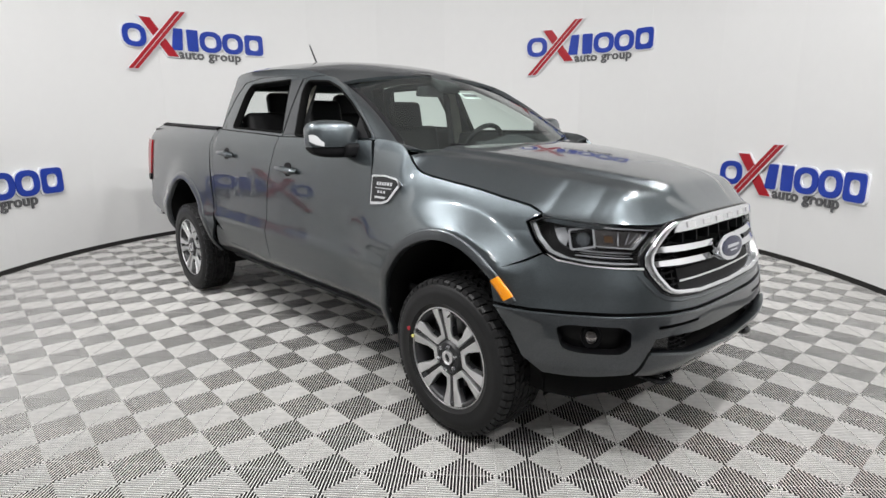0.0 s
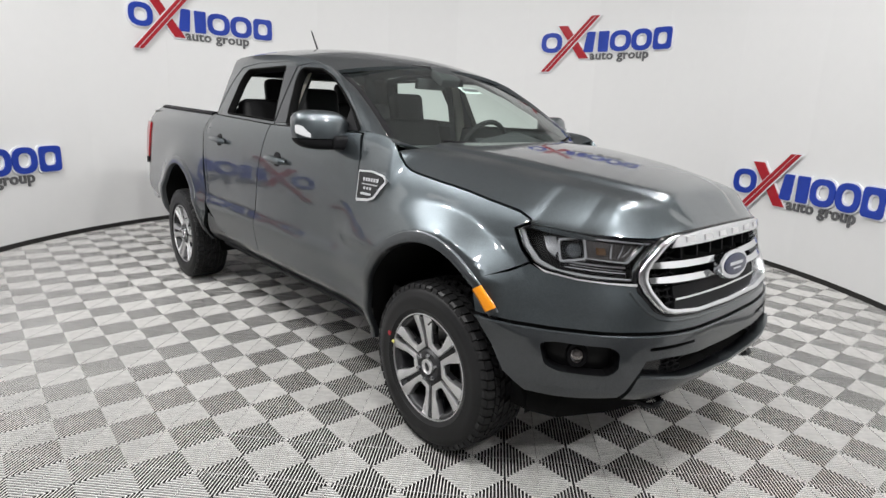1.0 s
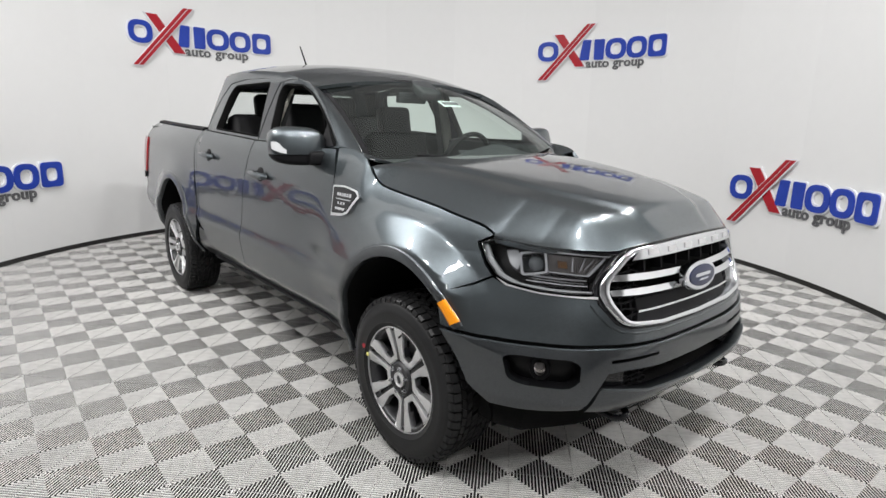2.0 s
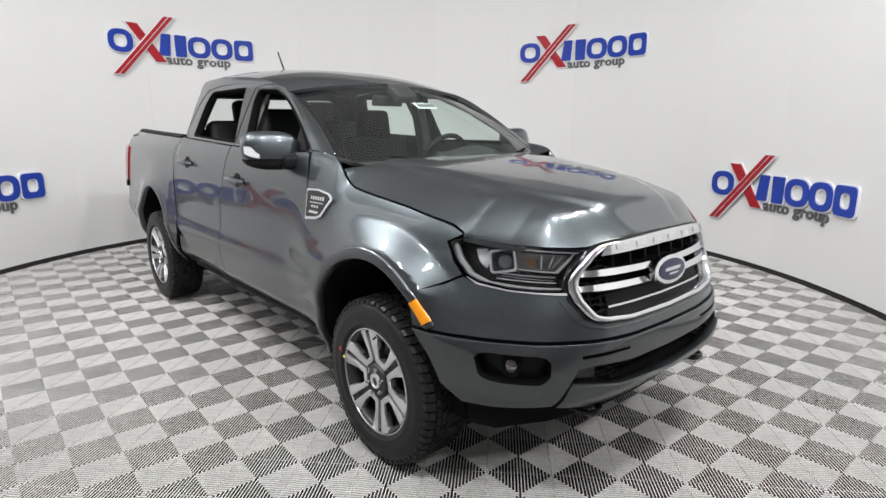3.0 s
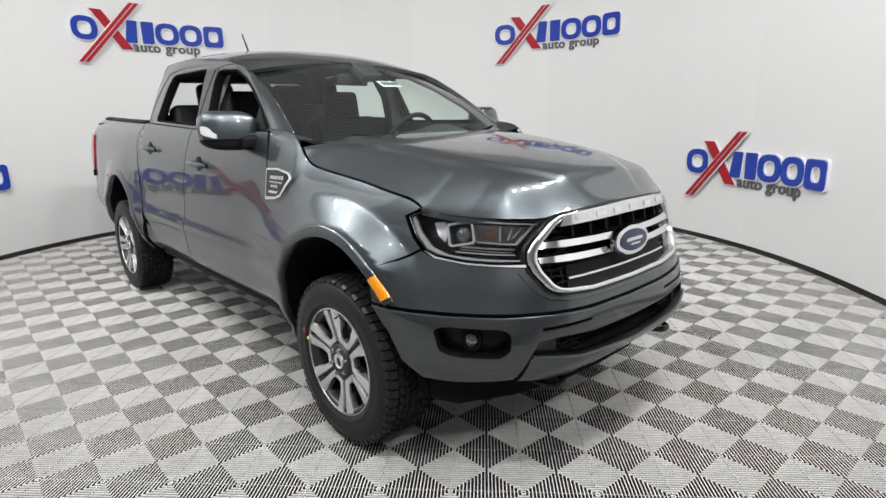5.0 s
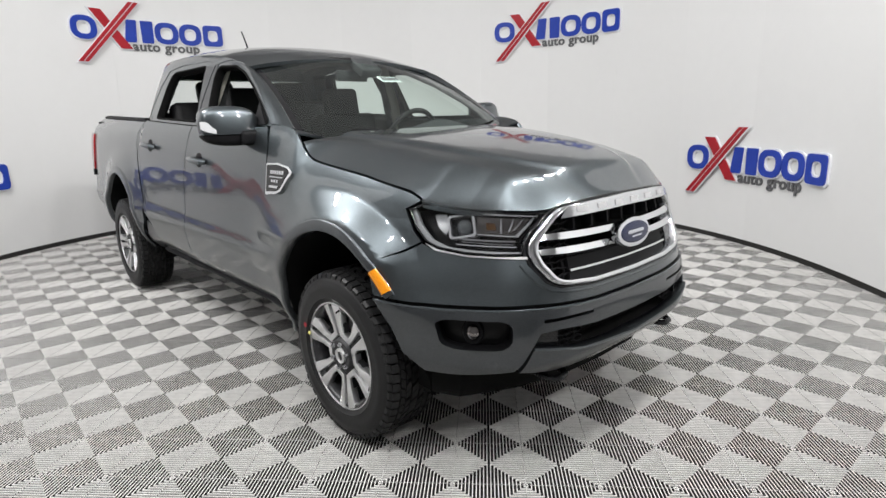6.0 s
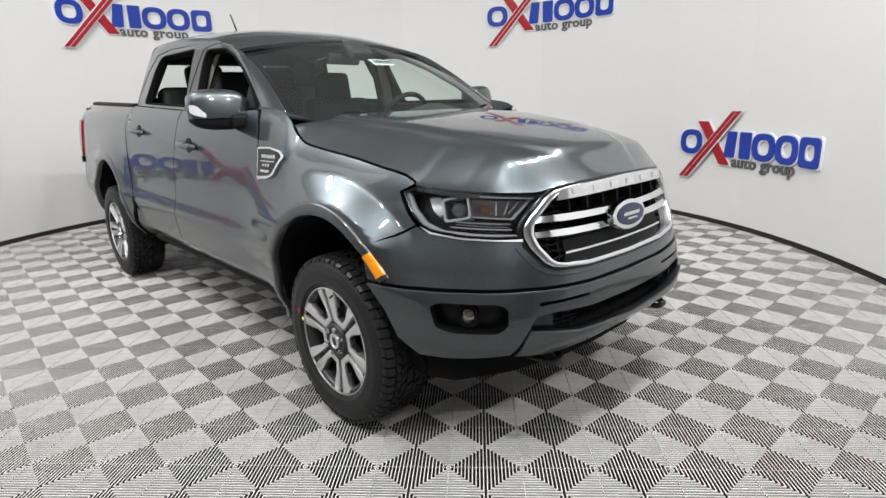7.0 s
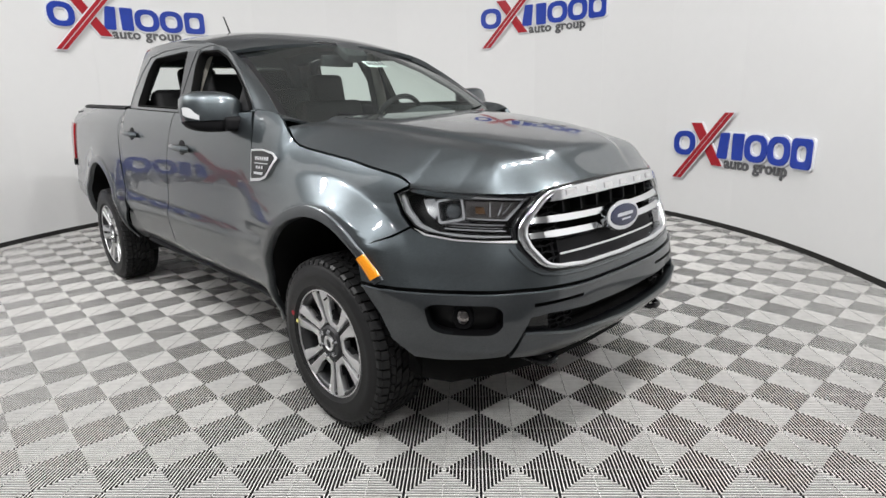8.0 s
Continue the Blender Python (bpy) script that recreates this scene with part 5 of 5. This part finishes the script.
for x, s, spin in ((-AXLE, -1, 37), (AXLE, 1, 70), (-AXLE, 1, 15)):
    w = copy_thing(wheel_a, pose(x, s * WHEEL_Y, 0.3735) @ pose(0, 0, 0, 0, 0, 0 if s < 0 else 180) @ pose(0, 0, 0, 0, spin, 0))
    for o in list(w.children):
        if o.name.startswith(("tyre_mark", "tyre_sticker")):
            bpy.data.objects.remove(o)

# --- underneath ---
for s in (-1, 1):
    part("frame_rail", box(4.6, 0.09, 0.15, (-0.2, s * 0.42, 0.56), 0.01), CAST, truck, "black steel frame rail")
part("floor_pan", box(2.75, 1.50, 0.05, (-0.1, 0, 0.60), 0.01), CAST, truck, "dark underside of the cab")
part("front_axle", tube([(AXLE, -0.70, 0.37), (AXLE, -0.3, 0.40), (AXLE, 0.3, 0.40), (AXLE, 0.70, 0.37)], 0.045, 10), CAST, truck, "black front suspension")
part("rear_axle", tube([(-AXLE, -0.70, 0.3735), (-AXLE, -0.12, 0.3735), (-AXLE, 0, 0.3735), (-AXLE, 0.12, 0.3735), (-AXLE, 0.70, 0.3735)], [0.045, 0.045, 0.13, 0.045, 0.045], 12), CAST, truck, "black rear axle")
part("engine_bay", box(1.1, 0.95, 0.40, (1.62, 0, 0.72), 0.03), LINER, truck, "dark engine bay under the bonnet")
part("skid_plate", box(0.75, 0.8, 0.02, (1.92, 0, 0.40), 0.005, turn=(0, 8, 0)), CAST, truck, "black skid plate")
part("exhaust", tube([(1.0, 0.25, 0.42), (-0.6, 0.25, 0.42), (-1.2, 0.45, 0.62), (-2.2, 0.5, 0.62), (-2.7, 0.6, 0.5)], 0.035, 10), STEEL, truck, "steel exhaust pipe")
part("spare_wheel", lathe([(0.10, -0.06), (0.34, -0.08), (0.37, 0), (0.34, 0.08), (0.1, 0.06)], 32, axis="z", at=(-2.2, 0, 0.62)), RUBBER, truck, "spare wheel under the bed")

# --- load bed ---
part("bed_floor", box(1.62, 1.44, 0.03, (-1.91, 0, 0.86), 0.005), BLACK, truck, "black bed floor")
for s in (-1, 1):
    part("bed_wall", box(1.62, 0.03, 0.50, (-1.91, s * 0.70, 1.11), 0.005), BLACK, truck, "black inner bed wall")
part("bed_front", box(0.03, 1.44, 0.52, (-1.11, 0, 1.10), 0.005), PAINT, truck, "grey front wall of the bed")
gate = part("tailgate", box(0.06, 1.36, 0.50, (-2.715, 0, 1.095), 0.015), PAINT, truck, "grey metallic tailgate")
part("gate_handle", box(0.02, 0.22, 0.07, (-2.748, 0, 1.25), 0.006), CHROME, gate, "chrome tailgate handle")
rb = part("rear_bumper", box(0.16, 1.52, 0.17, (-2.77, 0, 0.60), 0.03, 3), CHROME, truck, "chrome rear step bumper")
part("step_pad", box(0.12, 1.2, 0.02, (-2.77, 0, 0.694), 0.005), BLACK, rb, "black step pad")

# --- cab back, cowl, roof fittings ---
BACK_GLASS = [(-0.61, 1.42), (0.61, 1.42), (0.545, 1.665), (-0.545, 1.665)]
def back_surf(y, z):
    return (-1.115 - 0.03 * (1 - (y / 0.75) ** 2) + 0.10 * max(0, (z - 1.5) / 0.3) ** 2, y, z)


skin("cab_back", [[(-0.70, 0.70), (0.70, 0.70), (0.70, 1.37), (0.62, 1.60), (0.575, 1.71), (0.50, 1.765), (0.35, 1.80), (0.0, 1.82), (-0.35, 1.80), (-0.50, 1.765), (-0.575, 1.71), (-0.62, 1.60), (-0.70, 1.37)]], back_surf, PAINT, truck, 0.08, holes=[rounded(BACK_GLASS, 0.03, 2)], flip=-1, depth=0.03, label="grey back wall of the cab")
skin("rear_window", [inset(BACK_GLASS, -0.01)], back_surf, SIDE_GLASS, truck, 0.2, off=-0.01, depth=0.0, flip=-1, label="clear rear window")
def cowl_surf(x, y):
    return (x, y, hood_surf(1.30, y)[2] - 0.028 + 0.04 * (1.30 - x))


skin("cowl", [[(1.05, -0.70), (1.20, -0.705), (1.25, -0.60), (1.33, -0.3), (1.36, 0), (1.33, 0.3), (1.25, 0.60), (1.20, 0.705), (1.05, 0.70), (1.22, 0)]], cowl_surf, BLACK, truck, 0.08, depth=0.02, label="black cowl panel below the windscreen")
for y0, y1 in ((-0.47, 0.06), (0.10, 0.60)):
    p0 = Vector((1.315 - 0.25 * (y1 / 0.72) ** 2, y1, 1.262))
    arm = [p0 + Vector((0.03, 0, -0.01)), p0.lerp(Vector(shield_surf(y0 / 0.70, 0.04)), 0.5) + Vector((0.01, 0, 0.012)), Vector(shield_surf(y0 / 0.70, 0.045)) + Vector((0.008, 0, 0.010))]
    wiper = part("wiper", tube(arm, [0.012, 0.008, 0.005], 8), BLACK, truck, "black wiper arm")
    blade = [Vector(shield_surf((y0 + (y1 - y0) * k) / 0.70, 0.03 + 0.015 * math.sin(3.14 * k))) + Vector((0.006, 0, 0.008)) for k in (0.0, 0.25, 0.5, 0.75, 0.95)]
    part("blade", tube(blade, 0.006, 6), SEAL, wiper, "black rubber blade")
mast = part("antenna", tube([(-0.765, -0.04, 1.83), (-0.80, -0.04, 1.885), (-0.885, -0.04, 2.015)], [0.008, 0.0065, 0.005], 8), BLACK, truck, "short black roof antenna")
part("antenna_base", lathe([(0.0, 1.85), (0.013, 1.845), (0.024, 1.832), (0.028, 1.815)], 16, axis="z", at=(-0.76, -0.04, 0)), BLACK, mast)


# --- door mirrors, handles, badges ---
def side_mirror(sign):
    t = sign
    def shell(u, v):
        # u across from the door outward, v round the section
        a = 2 * math.pi * v
        w = 0.86 + 0.14 * math.sin(math.pi * min(1, max(0, u)) ** 0.8)
        r = (max(0.0, 1 - abs(2 * u - 1) ** 2.8)) ** 0.38
        y = 0.765 + 0.285 * u
        dz = 0.095 * r * math.copysign(abs(math.sin(a)) ** 0.6, math.sin(a))
        return (0.80 + 0.075 * r * math.copysign(abs(math.cos(a)) ** 0.5, math.cos(a)) * w - 0.05 * u - 0.12 * dz, t * y, 1.338 + 0.010 * u + dz)
    b = bmesh.new()
    nu, nv = 18, 28
    g = [[b.verts.new(shell(i / nu, j / nv)) for j in range(nv)] for i in range(nu + 1)]
    for i in range(nu):
        for j in range(nv):
            b.faces.new((g[i][j], g[i + 1][j], g[i + 1][(j + 1) % nv], g[i][(j + 1) % nv]))
    bmesh.ops.remove_doubles(b, verts=b.verts, dist=1e-4)
    low = b.copy()
    def keep(bm, up):
        bmesh.ops.bisect_plane(bm, geom=list(bm.verts) + list(bm.edges) + list(bm.faces), plane_co=(0, 0, 1.302), plane_no=(0, 0, 1), clear_inner=up, clear_outer=not up)
    keep(b, True); keep(low, False)
    mir = part("door_mirror", b, PAINT, truck, "grey capped door mirror with indicator")
    for v in low.verts:
        v.co.z -= 0.003
        v.co.x -= 0.006
    part("mirror_base", low, BLACK, mir, "black lower half of the mirror")
    part("mirror_arm", box(0.12, 0.16, 0.070, (0.826, t * 0.800, 1.283), 0.024, 4, (0, 0, t * 6)), BLACK, mir, "black mirror arm")
    part("mirror_glass", box(0.004, 0.22, 0.13, (0.728, t * 0.915, 1.345), 0.0015), CHROME, mir, "mirror glass")
    sail = prism([(0.80, 1.345), (0.93, 1.345), (0.80, 1.455)], 0.02)
    for v in sail.verts:
        v.co = Vector(cabin_surf(t, 0.004 - v.co.y)(v.co.x, v.co.z))
    part("mirror_sail", sail, BLACK, mir, "black corner plate of the mirror")
    b = bmesh.new()
    rows = []
    for i in range(9):
        u = 0.78 + 0.20 * i / 8
        rows.append([Vector(shell(u, v)) for v in (-0.045, -0.03 + 0.015 * i / 8, -0.015 + 0.04 * i / 8)])
    vs = [[b.verts.new(p + Vector((0.006, t * 0.003, 0.002))) for p in r] for r in rows]
    for p, q in zip(vs, vs[1:]):
        for k in range(2):
            b.faces.new((p[k], q[k], q[k + 1], p[k + 1]))
    part("indicator", b, INDICATOR, mir, "white indicator lens on the mirror")


INDICATOR = plain("white_lens", (0.6, 0.61, 0.62), 0.12, coat=0.8)
both(side_mirror)


def handles(sign):
    for x, z in ((0.165, 1.142), (-0.755, 1.200)):
        surf = side_surf(sign)
        m = mount(surf, x, z, 0.0, -sign)
        d = 1 if sign < 0 else -1
        part("handle_cup", prism(oval(-0.005 * d, 0, 0.050, 0.043, 28, 2.4), 0.012, 0.005, m=m @ Matrix.Translation((0, -0.002, 0))), BLACK, truck, "dark cup behind the door handle")
        pts = [(-0.10 * d, -0.004, 0.004), (-0.085 * d, -0.034, 0.004), (-0.03 * d, -0.042, 0.001), (0.04 * d, -0.040, -0.004), (0.085 * d, -0.030, -0.008), (0.10 * d, -0.004, -0.009)]
        bar_ = tube([m @ Vector(p) for p in pts], [0.013, 0.017, 0.020, 0.020, 0.021, 0.016], 12, flat=0.75)
        part("door_handle", bar_, PAINT, truck, "grey door handle")


both(handles)


def fender_badge(sign):
    surf = side_surf(sign)
    pts = [(1.045, 1.168), (1.135, 1.172), (1.200, 1.158), (1.222, 1.132), (1.168, 1.048), (1.130, 1.032), (1.045, 1.022)]
    plate_ = skin("fender_badge", [rounded(pts, 0.008, 2)], surf, CHROME, truck, 0.03, off=0.012, depth=0.016, flip=-sign, label="chrome fender vent badge with dark inset")
    skin("inset", [rounded([(1.053, 1.160), (1.135, 1.164), (1.194, 1.151), (1.207, 1.131), (1.156, 1.056), (1.128, 1.044), (1.053, 1.037)], 0.006, 2)], surf, GLOSS_BLACK, plate_, 0.03, off=0.014, depth=0.004, flip=-sign, label="dark inset of the badge")
    for k in range(6):
        u = 1.088 + k * 0.0165
        skin("mark", [[(u, 1.122), (u + 0.012, 1.122), (u + 0.012, 1.138), (u, 1.138)]], surf, SILVER, plate_, 0.03, off=0.0165, depth=0.002, flip=-sign)
    skin("mark", [[(1.080, 1.106), (1.180, 1.106), (1.180, 1.111), (1.080, 1.111)]], surf, SILVER, plate_, 0.03, off=0.0165, depth=0.002, flip=-sign)
    for k in range(3):
        u = 1.096 + k * 0.019
        skin("mark", [[(u, 1.084), (u + 0.013, 1.084), (u + 0.013, 1.096), (u, 1.096)]], surf, SILVER, plate_, 0.03, off=0.0165, depth=0.002, flip=-sign)
    skin("mark", [[(1.080, 1.058), (1.145, 1.058), (1.152, 1.069), (1.080, 1.069)]], surf, CHROME, plate_, 0.03, off=0.0165, depth=0.002, flip=-sign)


both(fender_badge)

# --- inside the cab ---
skin("headliner", [[(-1.03, -0.93), (0.44, -0.93), (0.46, 0.93), (-1.03, 0.93)]], lambda x, v: (roof_surf(x, v)[0], roof_surf(x, v)[1], roof_surf(x, v)[2] - 0.035), HEADLINER, truck, 0.2, depth=0.0, flip=-1, label="grey fabric headliner")
for s in (-1, 1):
    part("door_trim", box(1.9, 0.03, 0.62, (0.05, s * 0.735, 1.02), 0.01), DASH, truck, "black inner door trim")
    p = [Vector(cabin_surf(s, -0.055)(x, z)) for x, z in ((0.02, 1.20), (0.045, 1.45), (0.07, 1.70))]
    part("pillar_trim", tube(p, 0.035, 8, flat=0.6), TRIM_LIGHT, truck, "pale centre pillar trim")
    p = [Vector(cabin_surf(s, -0.05)(x, z)) for x, z in ((-0.93, 1.30), (-0.92, 1.50), (-0.86, 1.68))]
    part("pillar_trim", tube(p, 0.05, 8, flat=0.6), DASH, truck, "dark rear pillar trim")
    p = [Vector(shield_surf(s * 0.985, v)) - Vector((0.03, s * 0.0, 0.02)) for v in (0.0, 0.33, 0.66, 1.0)]
    part("pillar_trim", tube(p, 0.02, 8), DASH, truck, "dark screen pillar trim")
    belt_ = [Vector(cabin_surf(s, -0.095)(0.05, 1.62)), Vector(cabin_surf(s, -0.12)(0.0, 1.25)), Vector((-0.1, s * 0.62, 0.8))]
    part("seat_belt", tube(belt_, 0.022, 6, flat=0.12), DASH, truck, "black seat belt")
b = bmesh.new()
rows = []
for i in range(17):
    y = -0.72 + 1.44 * i / 16
    xs = 0.22 * (y / 0.72) ** 2
    hump = 0.016 + 0.072 * math.exp(-((y - 0.40) / 0.24) ** 2)
    rows.append([b.verts.new(p) for p in ((1.33 - xs, y, 1.235), (1.12 - xs * 0.8, y, 1.252 + hump * 0.3), (0.88, y, 1.250 + hump), (0.78, y, 1.225 + hump), (0.74, y, 1.15), (0.80, y, 0.85))])
for p, q in zip(rows, rows[1:]):
    for k in range(5):
        b.faces.new((p[k], q[k], q[k + 1], p[k + 1]))
part("dashboard", b, DASH, truck, "black soft dashboard", angle=60)
wc = Vector((0.63, 0.37, 1.225))
tilt = pose(0, 0, 0, 0, -66, 0)
ringp = [wc + (tilt @ Vector((0.185 * math.cos(a), 0.185 * math.sin(a), 0))) for a in (2 * math.pi * i / 32 for i in range(33))]
wheel_s = part("steering_wheel", tube(ringp, 0.0165, 8, caps=False), LEATHER, truck, "black leather steering wheel")
part("wheel_boss", box(0.05, 0.16, 0.13, tuple(wc - Vector((0.0, 0, 0.0))), 0.02, 3, (0, -66 + 90, 0)), DASH, wheel_s)
for a in (0, 180, 270):
    e_ = wc + (tilt @ Vector((0.18 * math.sin(radians(a)), 0.18 * math.cos(radians(a)), 0)))
    part("wheel_spoke", tube([wc, e_], [0.02, 0.012], 8), DASH, wheel_s)


def seat(x, y, w, rear=False):
    base = part("seat_cushion", box(0.52, w, 0.16, (x + 0.20, y, 0.93), 0.05, 4), LEATHER, truck, "black leather seat cushion")
    back = part("seat_back", box(0.15, w, 0.62, (x - 0.10, y, 1.075 if not rear else 1.18), 0.055, 4, (0, -14, 0)), LEATHER, truck, "black leather seat back")
    for yy in ([y] if not rear else [y - 0.30, y + 0.30]):
        hz = 1.505 if not rear else 1.58
        tall = 0.20 if rear else 0.25
        part("headrest", box(0.11, 0.27, tall, (x - 0.19, yy, hz + 0.06 - tall / 2), 0.05, 5, (0, -10, 0)), LEATHER, back, "black leather headrest")
        for k in (-0.05, 0.05):
            part("headrest_post", tube([(x - 0.175, yy + k, hz - 0.24), (x - 0.185, yy + k, hz - 0.05)], 0.007, 6), STEEL, back)


seat(0.0, -0.37, 0.52)
seat(0.0, 0.37, 0.52)
seat(-0.68, 0.0, 1.30, True)
part("console", box(0.7, 0.20, 0.22, (0.35, 0, 0.95), 0.03, 3), DASH, truck, "black centre console")
part("inner_mirror", box(0.03, 0.25, 0.065, (0.50, 0.02, 1.61), 0.014, 3, (0, 10, 8)), DASH, truck, "black inside mirror")
part("sensor_box", box(0.16, 0.15, 0.06, (0.575, 0.07, 1.655), 0.02, 3, (0, 30, 0)), DASH, truck, "black camera box behind the windscreen")
tag_c = [(-0.005, 0.612), (0.235, 0.612), (0.235, 0.690), (-0.005, 0.690)]
skin("windscreen_sticker", [tag_c], shield_surf, WHITE_PAPER, shield, 0.1, off=-0.003, depth=0.0, label="white paper label on the windscreen")
b = ([], [], [])
for k in range(5):
    u = 0.022 + k * 0.042
    skin("", [[(u, 0.630), (u + 0.026, 0.630), (u + 0.026, 0.672), (u, 0.672)]], shield_surf, None, None, 0.1, off=0.0015, depth=0.0, join_mesh=b)
finish("sticker_marks", b, SIGN_GREY, shield, "plain dark bars on the label")

# ---- floor tiles ----
P, RIBS, TOP, DEEP = 0.2786, 20, 0.0, 0.018
def tile_data():
    """One ribbed tile: ribs run square to the nearest edge and meet on the diagonals."""
    vs, fs, dark = [], [], []
    pitch = P / RIBS
    half, crest, drop = pitch * 0.145, pitch * 0.10, 0.0010
    def place(x, y, z, turn):
        for _ in range(turn):
            x, y = P - y, x
        vs.append((x, y, z))
    for turn in range(4):
        shade_depth = 0.0018 if turn % 2 == 0 else 0.0060      # dirt sits higher in the grooves that run with the traffic
        section = [(-half, -DEEP), (-half, TOP - shade_depth), (-half, TOP - drop), (-crest, TOP), (crest, TOP), (half, TOP - drop), (half, TOP - shade_depth), (half, -DEEP)]
        for k in range(RIBS):
            c, base = (k + 0.5) * pitch, len(vs)
            for dx, z in section:
                place(c + dx, 0.0014, z, turn)
                place(c + dx, min(c + dx, P - c - dx), z, turn)
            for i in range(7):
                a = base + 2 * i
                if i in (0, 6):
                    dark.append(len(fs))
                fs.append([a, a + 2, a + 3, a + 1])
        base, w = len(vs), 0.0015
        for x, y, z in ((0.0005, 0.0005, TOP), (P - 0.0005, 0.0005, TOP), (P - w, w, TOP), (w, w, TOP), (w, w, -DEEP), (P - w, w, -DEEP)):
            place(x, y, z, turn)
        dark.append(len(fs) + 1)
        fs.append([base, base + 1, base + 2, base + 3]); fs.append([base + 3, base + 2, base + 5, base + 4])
    return vs, fs, dark


TV, TF, TD = tile_data()
tile_mesh = bpy.data.meshes.new("tile")
tile_mesh.from_pydata(TV, [], TF)
tile_mesh.materials.append(TILE); tile_mesh.materials.append(GROOVE_SHADE)
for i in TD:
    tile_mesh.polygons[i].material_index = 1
places = []
for i in range(-20, 16):
    for j in range(-20, 26):
        x, y = (i + 0.5) * P, 2 + (j + 0.5) * P
        if math.hypot(x - CX, y - CY) < wall_r((math.degrees(math.atan2(y - CY, x - CX)) + 90) % 360 - 90) + 0.20 or (-0.7 < y < 3.4 and -4.2 < x < 4.4):
            places.append((x, y, i, j))
places.sort(key=lambda p: p[1] * 1.0 + 0.12 * abs(p[0]))
near = [p for p in places if p[1] > 1.5][:300]
far = [p for p in places if p not in near]
for x, y, i, j in near:
    ob = new("tile", tile_mesh)
    ob.parent = floor
    ob.location = (x - P / 2, y - P / 2, 0)
vs, fs = [], []
for x, y, i, j in far:
    k = len(vs)
    vs += [(a + x - P / 2, c + y - P / 2, z) for a, c, z in TV]
    fs += [[n + k for n in f] for f in TF]
me = bpy.data.meshes.new("tiles")
me.from_pydata(vs, [], fs)
me.materials.append(TILE); me.materials.append(GROOVE_SHADE)
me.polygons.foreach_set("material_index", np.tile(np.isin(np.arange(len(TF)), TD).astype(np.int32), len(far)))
rest = link("tiles", me, None, floor, "ribbed grey tiles further off")
tagged(rest, kind="stuff")
